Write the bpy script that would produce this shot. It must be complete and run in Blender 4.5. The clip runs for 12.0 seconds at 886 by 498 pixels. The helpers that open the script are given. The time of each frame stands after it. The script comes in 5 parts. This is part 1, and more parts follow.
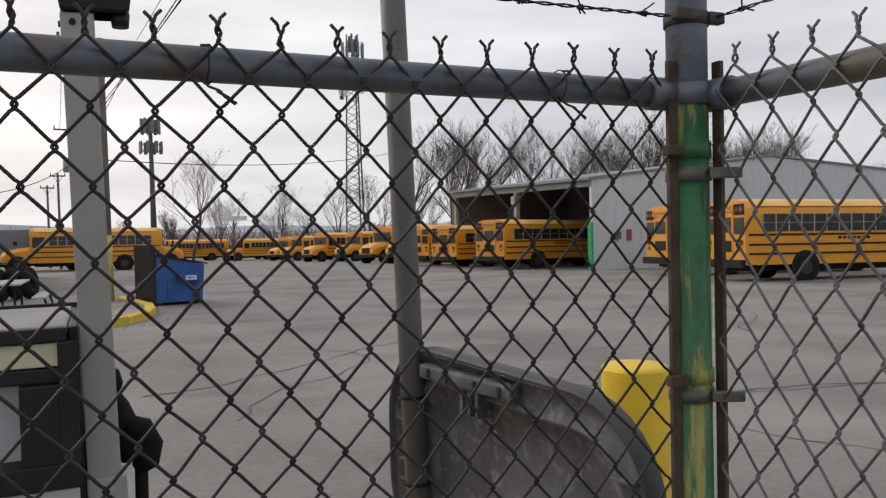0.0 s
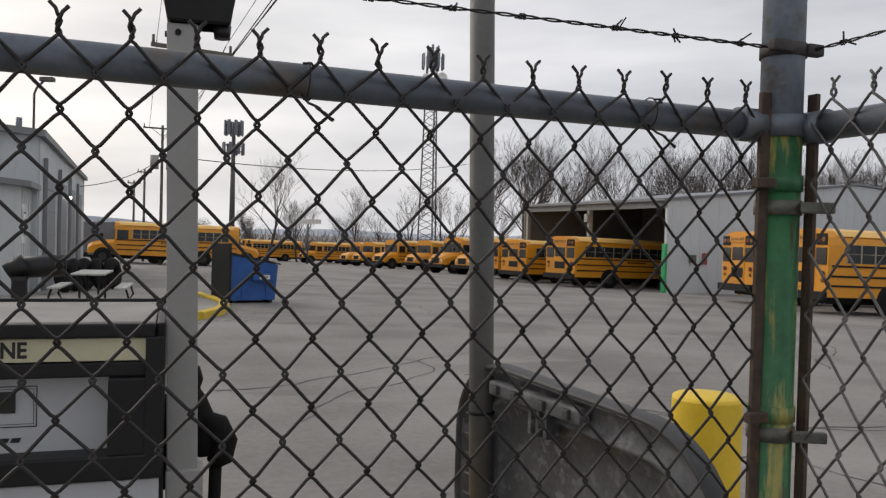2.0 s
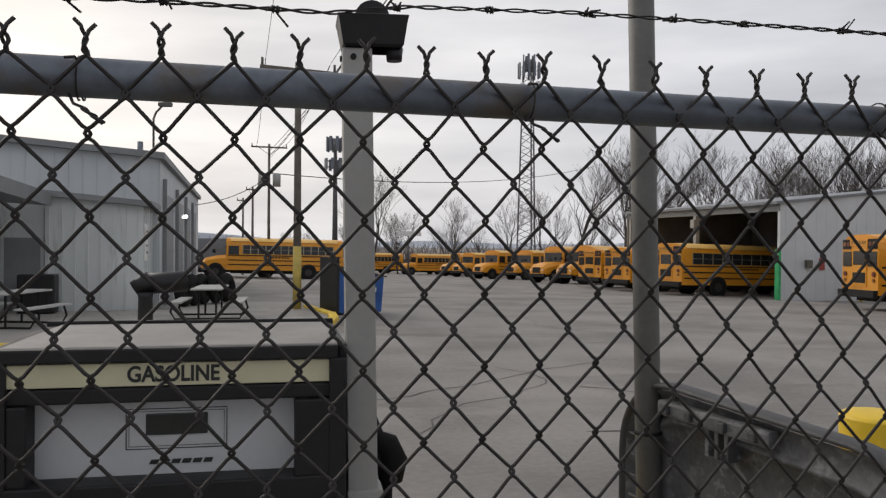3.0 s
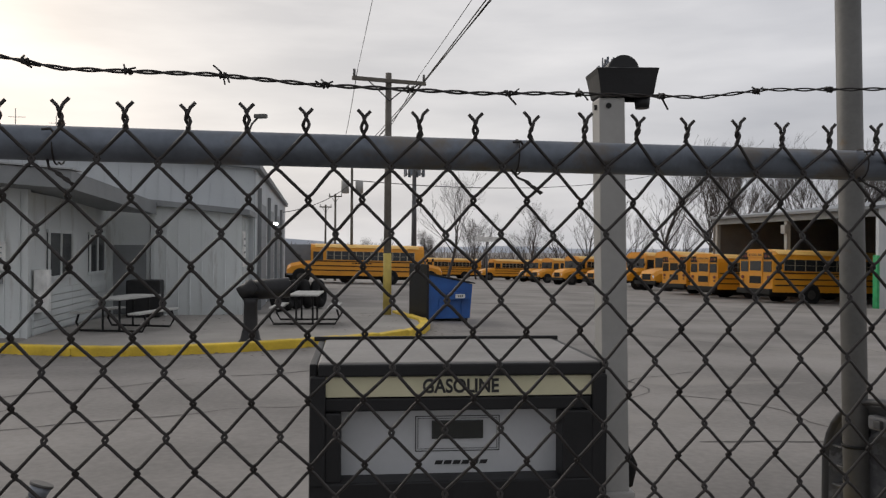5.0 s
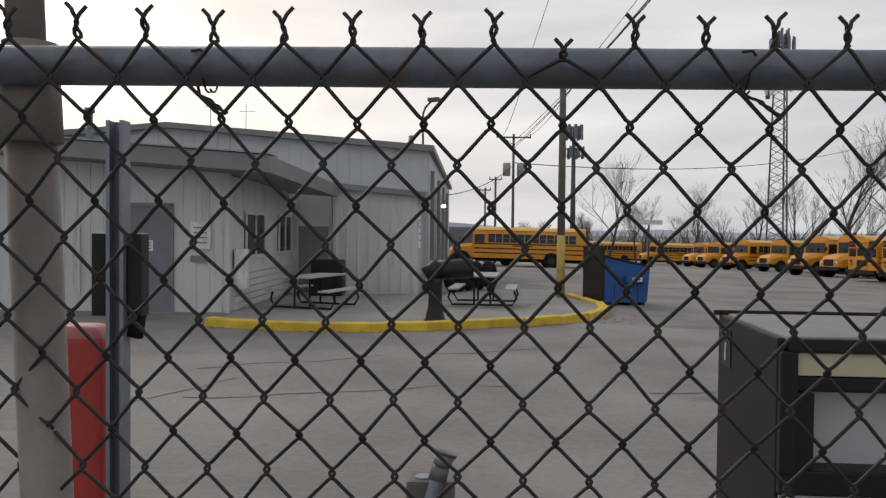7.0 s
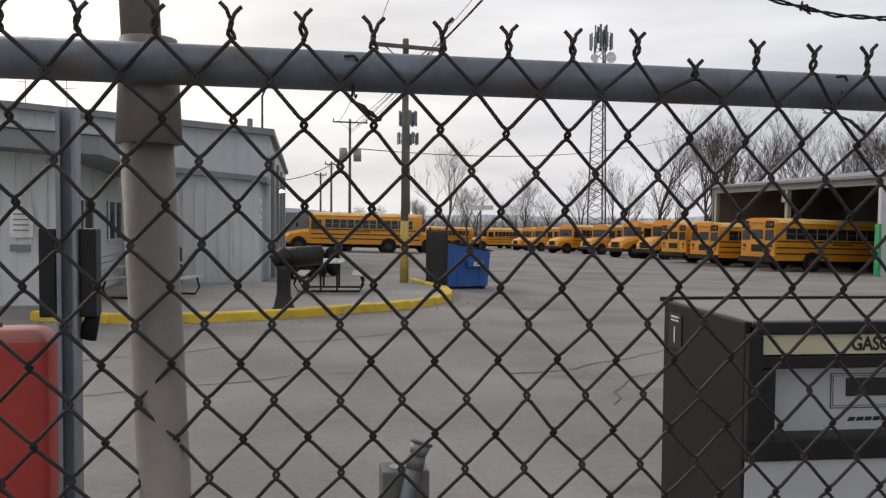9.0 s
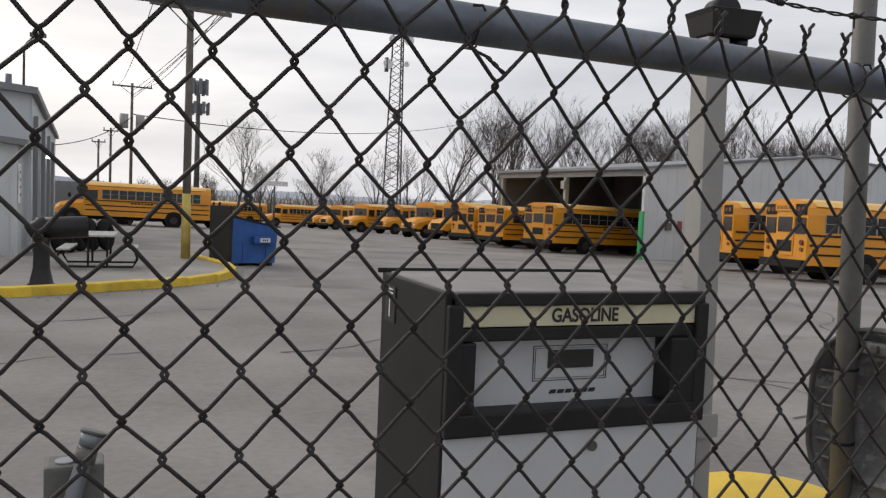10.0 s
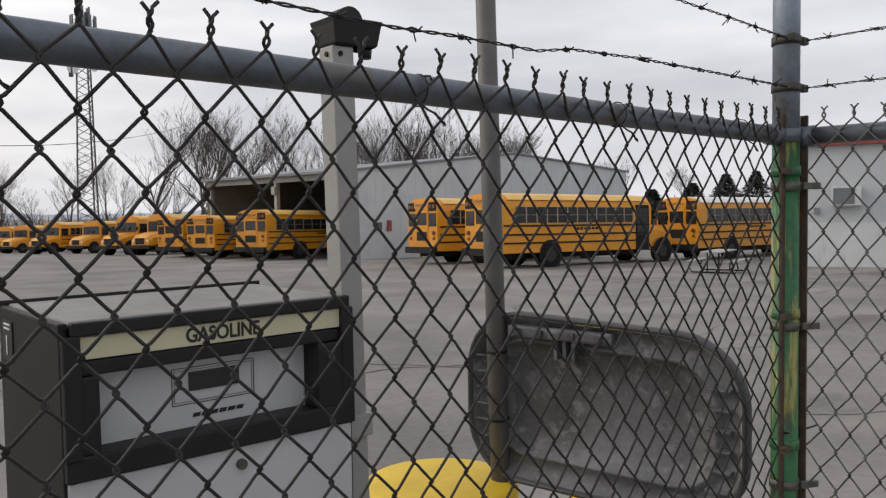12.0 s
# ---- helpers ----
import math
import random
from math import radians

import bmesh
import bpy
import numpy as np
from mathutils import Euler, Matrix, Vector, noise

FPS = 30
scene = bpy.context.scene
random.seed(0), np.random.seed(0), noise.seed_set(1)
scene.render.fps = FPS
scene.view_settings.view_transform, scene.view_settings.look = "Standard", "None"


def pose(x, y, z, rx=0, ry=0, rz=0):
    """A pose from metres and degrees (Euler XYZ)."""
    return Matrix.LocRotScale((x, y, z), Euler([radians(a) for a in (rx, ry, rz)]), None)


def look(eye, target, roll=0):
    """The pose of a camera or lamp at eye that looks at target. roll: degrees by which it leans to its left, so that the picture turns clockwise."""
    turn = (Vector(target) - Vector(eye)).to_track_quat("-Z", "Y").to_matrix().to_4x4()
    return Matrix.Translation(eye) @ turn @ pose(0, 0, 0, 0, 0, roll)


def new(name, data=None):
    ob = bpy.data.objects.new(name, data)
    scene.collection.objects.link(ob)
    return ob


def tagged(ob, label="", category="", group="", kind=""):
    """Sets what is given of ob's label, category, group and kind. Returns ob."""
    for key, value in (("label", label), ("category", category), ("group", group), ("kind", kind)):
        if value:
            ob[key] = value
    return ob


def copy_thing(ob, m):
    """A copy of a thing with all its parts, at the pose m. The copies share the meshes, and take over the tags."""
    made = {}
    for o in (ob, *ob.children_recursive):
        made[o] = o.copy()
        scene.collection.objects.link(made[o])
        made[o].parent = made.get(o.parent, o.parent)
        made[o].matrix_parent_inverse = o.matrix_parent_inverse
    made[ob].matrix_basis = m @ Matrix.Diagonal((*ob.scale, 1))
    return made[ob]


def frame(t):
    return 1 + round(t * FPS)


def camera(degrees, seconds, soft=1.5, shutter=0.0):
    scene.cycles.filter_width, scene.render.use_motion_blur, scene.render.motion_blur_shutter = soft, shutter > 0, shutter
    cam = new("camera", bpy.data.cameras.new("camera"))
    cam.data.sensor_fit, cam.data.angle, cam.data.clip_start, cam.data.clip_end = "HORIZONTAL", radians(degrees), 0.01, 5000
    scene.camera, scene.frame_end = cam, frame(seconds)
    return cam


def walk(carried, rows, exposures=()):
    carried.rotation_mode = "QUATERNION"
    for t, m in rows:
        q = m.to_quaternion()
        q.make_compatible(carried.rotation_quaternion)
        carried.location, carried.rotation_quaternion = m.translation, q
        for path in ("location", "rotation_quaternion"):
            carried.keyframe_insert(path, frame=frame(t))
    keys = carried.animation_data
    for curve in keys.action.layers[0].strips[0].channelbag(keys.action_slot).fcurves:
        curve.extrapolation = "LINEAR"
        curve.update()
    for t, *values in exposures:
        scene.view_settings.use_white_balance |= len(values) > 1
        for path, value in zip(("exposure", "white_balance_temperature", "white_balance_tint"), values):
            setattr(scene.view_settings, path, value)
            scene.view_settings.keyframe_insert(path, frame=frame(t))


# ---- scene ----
cam = camera(57.52, 12.0, soft=1.3)
PATH = [
    (0, (0.302, -0.960, 1.673), (1.184, 0.834, 1.607), -1.44),
    (0.5, (0.309, -0.977, 1.680), (1.148, 0.836, 1.606), -0.20),
    (1, (0.301, -0.989, 1.680), (1.013, 0.877, 1.569), -1.45),
    (1.5, (0.286, -0.979, 1.668), (1.012, 0.882, 1.568), 4.42),
    (2, (0.281, -0.965, 1.684), (1.005, 0.898, 1.647), 1.58),
    (2.5, (0.234, -0.939, 1.693), (0.928, 0.937, 1.682), 1.45),
    (3, (0.145, -0.894, 1.697), (0.637, 1.044, 1.681), 0.41),
    (3.5, (0.023, -0.921, 1.701), (0.412, 1.041, 1.690), 0.49),
    (3.7, (-0.015, -0.925, 1.711), (0.370, 1.038, 1.700), 0.49),
    (5.3, (-0.291, -1.024, 1.746), (0.002, 0.954, 1.742), 0.34),
    (5.5, (-0.296, -1.023, 1.746), (-0.010, 0.957, 1.739), 0.34),
    (6, (-0.399, -0.966, 1.720), (-0.197, 1.024, 1.676), 1.64),
    (6.5, (-0.641, -0.881, 1.690), (-0.760, 1.114, 1.632), 0.66),
    (7, (-0.855, -0.846, 1.698), (-0.923, 1.152, 1.649), 0.55),
    (7.5, (-1.085, -0.871, 1.723), (-0.810, 1.110, 1.678), 0.19),
    (7.7, (-1.156, -0.882, 1.725), (-0.865, 1.096, 1.680), 0.09),
    (9.3, (-1.186, -0.842, 1.709), (-0.798, 1.118, 1.615), 0.77),
    (9.5, (-1.123, -0.822, 1.694), (-0.618, 1.111, 1.595), 1.07),
    (10, (-0.940, -0.759, 1.684), (-0.118, 1.060, 1.562), 2.38),
    (10.5, (-0.794, -0.777, 1.691), (0.294, 0.898, 1.579), 3.19),
    (11, (-0.727, -0.784, 1.698), (0.523, 0.773, 1.585), 2.80),
    (11.5, (-0.738, -0.794, 1.698), (0.544, 0.737, 1.588), 2.33),
    (12, (-0.783, -0.834, 1.699), (0.608, 0.600, 1.597), -0.91),
]
walk(cam, [(t, look(eye, target, roll)) for t, eye, target, roll in PATH],
     exposures=[(0, 0.32), (2.5, 0.2), (3.5, 0.14), (5.5, -0.02), (7, 0.07), (7.7, 0.08), (9.5, 0.34), (12, 0.37)])

# ---- world, sun ----
world = bpy.data.worlds.new("overcast_sky")
scene.world = world
world.use_nodes = True
wn, wl = world.node_tree.nodes, world.node_tree.links
wn.clear()
w_out, w_bg = wn.new("ShaderNodeOutputWorld"), wn.new("ShaderNodeBackground")
w_sky = wn.new("ShaderNodeTexSky")
w_sky.sky_type, w_sky.sun_disc = "NISHITA", False
w_sky.sun_elevation, w_sky.sun_rotation = radians(22), radians(-35)
w_sky.dust_density = 5.0
w_co, w_map, w_noise, w_ramp, w_mix = (wn.new("ShaderNodeTexCoord"), wn.new("ShaderNodeMapping"), wn.new("ShaderNodeTexNoise"),
                                       wn.new("ShaderNodeValToRGB"), wn.new("ShaderNodeMixRGB"))
w_map.inputs["Scale"].default_value = (1.0, 1.0, 5.0)
w_noise.inputs["Scale"].default_value, w_noise.inputs["Detail"].default_value = 2.6, 6.0
w_ramp.color_ramp.elements[0].position, w_ramp.color_ramp.elements[0].color = 0.32, (5.8, 5.85, 6.15, 1)
w_ramp.color_ramp.elements[1].position, w_ramp.color_ramp.elements[1].color = 0.7, (8.75, 8.65, 8.75, 1)
w_mix.inputs[0].default_value = 0.9
# the veiled sun brightens and warms its side of the overcast
w_dot, w_glow, w_tint = wn.new("ShaderNodeVectorMath"), wn.new("ShaderNodeValToRGB"), wn.new("ShaderNodeMixRGB")
w_dot.operation = "DOT_PRODUCT"
w_dot.inputs[1].default_value = Vector((-0.62, 0.72, 0.32)).normalized()
w_glow.color_ramp.elements[0].position, w_glow.color_ramp.elements[0].color = 0.35, (0.86, 0.865, 0.885, 1)
w_glow.color_ramp.elements[1].position, w_glow.color_ramp.elements[1].color = 1.0, (1.24, 1.2, 1.14, 1)
w_tint.blend_type, w_tint.inputs[0].default_value = "MULTIPLY", 1.0
wl.new(w_co.outputs["Generated"], w_map.inputs["Vector"])
wl.new(w_map.outputs[0], w_noise.inputs["Vector"])
wl.new(w_noise.outputs["Fac"], w_ramp.inputs[0])
wl.new(w_sky.outputs[0], w_mix.inputs[1])
wl.new(w_ramp.outputs[0], w_mix.inputs[2])
wl.new(w_co.outputs["Generated"], w_dot.inputs[0])
wl.new(w_dot.outputs["Value"], w_glow.inputs[0])
wl.new(w_mix.outputs[0], w_tint.inputs[1])
wl.new(w_glow.outputs[0], w_tint.inputs[2])
wl.new(w_tint.outputs[0], w_bg.inputs["Color"])
w_bg.inputs["Strength"].default_value = 0.1
wl.new(w_bg.outputs[0], w_out.inputs["Surface"])

sun_data = bpy.data.lights.new("sun", "SUN")
sun_data.energy, sun_data.angle, sun_data.color = 0.7, radians(25), (1.0, 0.95, 0.88)
sun = new("sun", sun_data)
sun.matrix_world = look((-40, 60, 45), (0, 0, 0))


# ---- materials ----
def mat(name, col, rough=0.6, metal=0.0, var=0.25, scale=3.0, fine=60.0, bump=0.15, stain=None, stain_at=0.6, stain_scale=4.0, spread=0.0, spec=0.5, stretch=(1, 1, 1), stain2=None, stain2_at=0.6):
    """A procedural surface: base colour varied at two scales, a stain colour with its own shape, fine relief."""
    m = bpy.data.materials.new(name)
    m.use_nodes = True
    n, l = m.node_tree.nodes, m.node_tree.links
    b = n["Principled BSDF"]
    b.inputs["Roughness"].default_value, b.inputs["Metallic"].default_value = rough, metal
    b.inputs["Specular IOR Level"].default_value = spec
    co = n.new("ShaderNodeTexCoord")
    big, small = n.new("ShaderNodeTexNoise"), n.new("ShaderNodeTexNoise")
    big.inputs["Scale"].default_value, big.inputs["Detail"].default_value = scale, 6
    small.inputs["Scale"].default_value, small.inputs["Detail"].default_value = fine, 3
    for t in (big, small):
        l.new(co.outputs["Object"], t.inputs["Vector"])
    ramp = n.new("ShaderNodeValToRGB")
    ramp.color_ramp.elements[0].position, ramp.color_ramp.elements[1].position = 0.3, 0.7
    ramp.color_ramp.elements[0].color = (*[c * (1 - var) for c in col], 1)
    ramp.color_ramp.elements[1].color = (*[min(1, c * (1 + var)) for c in col], 1)
    addn = n.new("ShaderNodeMath")
    addn.operation, addn.inputs[1].default_value = "MULTIPLY_ADD", 0.3
    l.new(small.outputs["Fac"], addn.inputs[0])
    sub = n.new("ShaderNodeMath")
    sub.operation, sub.inputs[1].default_value = "SUBTRACT", 0.15
    l.new(big.outputs["Fac"], sub.inputs[0])
    l.new(sub.outputs[0], addn.inputs[2])
    l.new(addn.outputs[0], ramp.inputs[0])
    last = ramp.outputs[0]
    for stain, stain_at, off in ((stain, stain_at, 0.0), (stain2, stain2_at, 7.3)):
        if not stain:
            continue
        mp = n.new("ShaderNodeMapping")
        mp.inputs["Scale"].default_value, mp.inputs["Location"].default_value = stretch, (off, off, off)
        l.new(co.outputs["Object"], mp.inputs["Vector"])
        sn, sr, mx = n.new("ShaderNodeTexNoise"), n.new("ShaderNodeValToRGB"), n.new("ShaderNodeMixRGB")
        sn.inputs["Scale"].default_value, sn.inputs["Detail"].default_value, sn.inputs["Roughness"].default_value = stain_scale, 8, 0.65
        l.new(mp.outputs[0], sn.inputs["Vector"])
        sr.color_ramp.elements[0].position, sr.color_ramp.elements[1].position = stain_at, min(1, stain_at + 0.08)
        l.new(sn.outputs["Fac"], sr.inputs[0])
        l.new(sr.outputs[0], mx.inputs[0])
        l.new(last, mx.inputs[1])
        mx.inputs[2].default_value = (*stain, 1)
        last = mx.outputs[0]
    if spread:
        oi, hsv, mr = n.new("ShaderNodeObjectInfo"), n.new("ShaderNodeHueSaturation"), n.new("ShaderNodeMapRange")
        mr.inputs["To Min"].default_value, mr.inputs["To Max"].default_value = 1 - spread, 1 + spread
        l.new(oi.outputs["Random"], mr.inputs["Value"])
        l.new(mr.outputs[0], hsv.inputs["Value"])
        l.new(last, hsv.inputs["Color"])
        last = hsv.outputs[0]
    l.new(last, b.inputs["Base Color"])
    bp = n.new("ShaderNodeBump")
    bp.inputs["Strength"].default_value, bp.inputs["Distance"].default_value = bump, 0.01
    l.new(addn.outputs[0], bp.inputs["Height"])
    l.new(bp.outputs[0], b.inputs["Normal"])
    return m


M_asphalt = mat("worn_asphalt", (0.203, 0.19, 0.178), 0.88, 0, 0.3, 0.35, 14, 0.6, (0.13, 0.119, 0.11), 0.59, 0.35, stretch=(0.45, 1, 1), stain2=(0.24, 0.224, 0.206), stain2_at=0.57)
M_conc = mat("pale_concrete", (0.27, 0.255, 0.235), 0.9, 0, 0.18, 0.6, 20, 0.4, (0.16, 0.15, 0.14), 0.62, 0.9)
M_crack = mat("crack_filler", (0.07, 0.066, 0.06), 0.85)
M_wire = mat("weathered_wire", (0.026, 0.0225, 0.021), 0.62, 0.25, 0.3, 20, 200, 0.3, (0.09, 0.045, 0.028), 0.68, 30)
M_wire_bright = mat("dull_zinc_wire", (0.12, 0.115, 0.11), 0.55, 0.5, 0.3, 20, 200, 0.3, (0.12, 0.06, 0.035), 0.66, 30)
M_galv = mat("galvanised_pipe", (0.15, 0.17, 0.2), 0.5, 0.5, 0.28, 9, 90, 0.2, (0.15, 0.135, 0.12), 0.52, 6)
M_zinc = mat("weathered_zinc_post", (0.24, 0.28, 0.335), 0.5, 0.3, 0.28, 9, 90, 0.2, (0.17, 0.15, 0.13), 0.56, 7)
M_clamp = mat("dark_steel_clamp", (0.06, 0.055, 0.052), 0.7, 0.4, 0.35, 20, 150, 0.4, (0.1, 0.06, 0.035), 0.62, 25)
M_galv_dark = mat("dull_grey_pipe", (0.115, 0.112, 0.106), 0.6, 0.3, 0.22, 6, 80, 0.2, (0.12, 0.09, 0.06), 0.64, 9)
M_brownpost = mat("brown_grey_pipe", (0.21, 0.185, 0.16), 0.65, 0.25, 0.2, 6, 80, 0.2, (0.15, 0.115, 0.085), 0.6, 8)
M_green = mat("flaking_green_paint", (0.028, 0.135, 0.05), 0.5, 0, 0.35, 12, 90, 0.3, (0.3, 0.27, 0.07), 0.53, 24, stretch=(1, 1, 0.16), stain2=(0.05, 0.033, 0.022), stain2_at=0.57)
M_rust = mat("rusty_steel", (0.085, 0.06, 0.045), 0.75, 0.4, 0.35, 20, 150, 0.4, (0.17, 0.08, 0.035), 0.58, 25)
M_band = mat("grey_band_steel", (0.13, 0.13, 0.11), 0.55, 0.6, 0.3, 30, 160, 0.3, (0.16, 0.09, 0.04), 0.6, 30)
M_yellow = mat("yellow_paint", (0.68, 0.46, 0.025), 0.55, 0, 0.12, 5, 60, 0.2, (0.36, 0.25, 0.04), 0.68, 9)
M_kerb = mat("worn_yellow_kerb", (0.6, 0.42, 0.04), 0.8, 0, 0.2, 3, 40, 0.4, (0.3, 0.27, 0.2), 0.64, 5, spread=0.1)
M_black = mat("black_enamel", (0.012, 0.012, 0.013), 0.5, 0, 0.25, 8, 120, 0.1, (0.035, 0.033, 0.032), 0.7, 14, spec=0.35)
M_sideblk = mat("charcoal_sheet", (0.009, 0.009, 0.01), 0.55, 0, 0.25, 6, 90, 0.12, (0.08, 0.075, 0.07), 0.74, 16, spec=0.3)
M_rubber = mat("black_rubber", (0.013, 0.013, 0.013), 0.9, 0, 0.25, 10, 80, 0.2, spec=0.2)
M_white = mat("white_enamel", (0.5, 0.51, 0.52), 0.4, 0, 0.06, 3, 60, 0.05, (0.42, 0.41, 0.39), 0.7, 7)
M_cream = mat("cream_lamp_panel", (0.56, 0.53, 0.36), 0.4, 0, 0.06, 4, 60, 0.05, (0.44, 0.4, 0.26), 0.7, 8)
M_lid = mat("dusty_grey_lid", (0.2, 0.19, 0.18), 0.6, 0, 0.2, 7, 90, 0.15, (0.11, 0.105, 0.1), 0.62, 9)
M_ink = mat("black_ink", (0.015, 0.015, 0.015), 0.5)
M_label = mat("white_label", (0.7, 0.7, 0.68), 0.6)
M_glassdark = mat("dark_display", (0.03, 0.032, 0.03), 0.15, 0, 0.1)
M_pole = mat("grey_painted_tube", (0.3, 0.295, 0.28), 0.55, 0, 0.1, 4, 60, 0.1, (0.22, 0.2, 0.17), 0.68, 8)
M_plastic = mat("scuffed_grey_plastic", (0.1, 0.101, 0.105), 0.62, 0, 0.5, 4, 70, 0.3, (0.36, 0.36, 0.36), 0.66, 20, stain2=(0.17, 0.17, 0.175), stain2_at=0.53)
M_plastic_rim = mat("dark_grey_plastic", (0.05, 0.05, 0.052), 0.55, 0, 0.25, 6, 80, 0.2)
M_red = mat("faded_red_paint", (0.36, 0.035, 0.025), 0.5, 0, 0.15, 4, 60, 0.1, (0.28, 0.09, 0.07), 0.64, 6)
# pinker, paler red for the cabinet's top cover
M_redtop = mat("pinkish_red_paint", (0.36, 0.12, 0.1), 0.55, 0, 0.12, 5, 60, 0.1, (0.26, 0.07, 0.05), 0.6, 7)
M_strut = mat("zinc_channel", (0.23, 0.25, 0.28), 0.5, 0.5, 0.15, 6, 90, 0.1)
M_boxgrey = mat("grey_cast_box", (0.13, 0.13, 0.12), 0.7, 0.2, 0.25, 8, 90, 0.3)
M_blue = mat("blue_dumpster_steel", (0.012, 0.075, 0.27), 0.5, 0, 0.2, 2.5, 40, 0.2, (0.1, 0.08, 0.08), 0.7, 4)
M_wood = mat("weathered_pole_wood", (0.12, 0.108, 0.092), 0.9, 0, 0.25, 3, 40, 0.4)
M_polepaint = mat("yellow_pole_paint", (0.47, 0.36, 0.09), 0.75, 0, 0.2, 3, 30, 0.2, (0.2, 0.17, 0.1), 0.66, 4)
M_bus = mat("school_bus_yellow", (0.66, 0.275, 0.014), 0.42, 0, 0.08, 1.2, 30, 0.03, (0.6, 0.27, 0.03), 0.7, 2.0, spread=0.06)
M_busroof = mat("bus_roof", (0.74, 0.45, 0.12), 0.5, 0, 0.1, 1.2, 30, 0.03)
M_buswhite = mat("bus_roof_white", (0.72, 0.72, 0.7), 0.5, 0, 0.06, 1.2, 30, 0.03)
M_busblack = mat("bus_black_trim", (0.011, 0.011, 0.011), 0.65, spec=0.25)
M_glass = mat("dark_bus_glass", (0.014, 0.016, 0.018), 0.2, 0, 0.15, 2, 30, 0.0)
M_frame = mat("window_frame_grey", (0.32, 0.28, 0.2), 0.5, 0.3)
M_tail = mat("tail_lamp_red", (0.13, 0.014, 0.01), 0.3)
M_amber = mat("amber_lamp", (0.2, 0.075, 0.01), 0.3)
M_rim = mat("wheel_rim", (0.035, 0.032, 0.03), 0.6, 0.3)
M_metalwall = mat("white_ribbed_metal", (0.5, 0.525, 0.54), 0.6, 0, 0.06, 0.8, 20, 0.05, (0.38, 0.38, 0.37), 0.66, 1.2, spread=0.03)
M_wallgrey = mat("grey_white_siding", (0.56, 0.585, 0.58), 0.65, 0, 0.07, 0.8, 20, 0.05, (0.44, 0.445, 0.43), 0.57, 3.0, spread=0.03, stretch=(1, 1, 0.12))
M_fascia = mat("grey_fascia_metal", (0.2, 0.21, 0.215), 0.6, 0, 0.1, 2, 30, 0.05)
M_roof = mat("grey_metal_roof", (0.33, 0.34, 0.34), 0.6, 0, 0.1, 1, 20, 0.1)
M_door = mat("grey_steel_door", (0.17, 0.185, 0.2), 0.5, 0, 0.08, 3, 40, 0.05)
M_greentrim = mat("green_door_trim", (0.03, 0.33, 0.12), 0.5)
# shade of the open shed is put into this wall colour
M_inside = mat("shade_toned_inner_wall", (0.16, 0.15, 0.14), 0.9, 0, 0.2, 0.6, 12)
M_tower = mat("tower_steel", (0.1, 0.1, 0.105), 0.6, 0.4)
M_bark = mat("grey_bark", (0.062, 0.053, 0.048), 0.95, 0, 0.3, 2, 20, 0.4)
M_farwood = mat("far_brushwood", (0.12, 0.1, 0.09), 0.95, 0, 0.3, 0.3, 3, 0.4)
M_pine = mat("dark_conifer", (0.028, 0.04, 0.028), 0.9, 0, 0.3, 2, 20)
# distance haze is painted in as a pale blue-grey base colour
M_hill = mat("haze_toned_hill", (0.42, 0.45, 0.5), 1.0, 0, 0.1, 0.01, 0.1, 0)
M_bench = mat("grey_bench_boards", (0.4, 0.4, 0.38), 0.8, 0, 0.12, 3, 40, 0.2)
M_redtrim = mat("red_eave_trim", (0.28, 0.05, 0.04), 0.5)


def lampmat(name, col, strength):
    m = bpy.data.materials.new(name)
    m.use_nodes = True
    b = m.node_tree.nodes["Principled BSDF"]
    b.inputs["Base Color"].default_value = (*col, 1)
    b.inputs["Emission Color"].default_value, b.inputs["Emission Strength"].default_value = (*col, 1), strength
    return m


M_lit = lampmat("lit_lamp", (1.0, 0.97, 0.9), 6.0)


# ---- builders ----
def ground_z(x, y):
    return -(0.02 * min(max(x, 0), 40) + 0.0155 * min(max(y, 0), 150) + 0.012 * min(max(y - 51, 0), 60))


def box(bm, c, s, rz=0.0, bev=0.0):
    """A box of size s round c; bev: width of its rounded edges."""
    m = Matrix.Translation(c) @ Matrix.Rotation(rz, 4, "Z") @ Matrix.Diagonal((*s, 1))
    r = bmesh.ops.create_cube(bm, size=1, matrix=m)
    if bev:
        es = {e for v in r["verts"] for e in v.link_edges}
        bmesh.ops.bevel(bm, geom=list(es), offset=bev, segments=2, affect="EDGES", profile=0.6)


def rod(bm, a, b, r0, r1=None, n=10):
    a, b = Vector(a), Vector(b)
    d = b - a
    m = Matrix.Translation((a + b) / 2) @ d.to_track_quat("Z", "Y").to_matrix().to_4x4()
    bmesh.ops.create_cone(bm, cap_ends=True, segments=n, radius1=r0, radius2=r0 if r1 is None else r1, depth=d.length, matrix=m)


def prism(bm, pts, a, b, axis="y"):
    """The outline pts (two coordinates) drawn out from a to b along an axis."""
    def at(p, k):
        return {"y": (p[0], k, p[1]), "x": (k, p[0], p[1]), "z": (p[0], p[1], k)}[axis]
    v0, v1 = [bm.verts.new(at(p, a)) for p in pts], [bm.verts.new(at(p, b)) for p in pts]
    n = len(pts)
    bm.faces.new(v0)
    bm.faces.new(v1[::-1])
    for i in range(n):
        bm.faces.new((v0[i], v1[i], v1[(i + 1) % n], v0[(i + 1) % n]))
    bmesh.ops.recalc_face_normals(bm, faces=bm.faces[:])


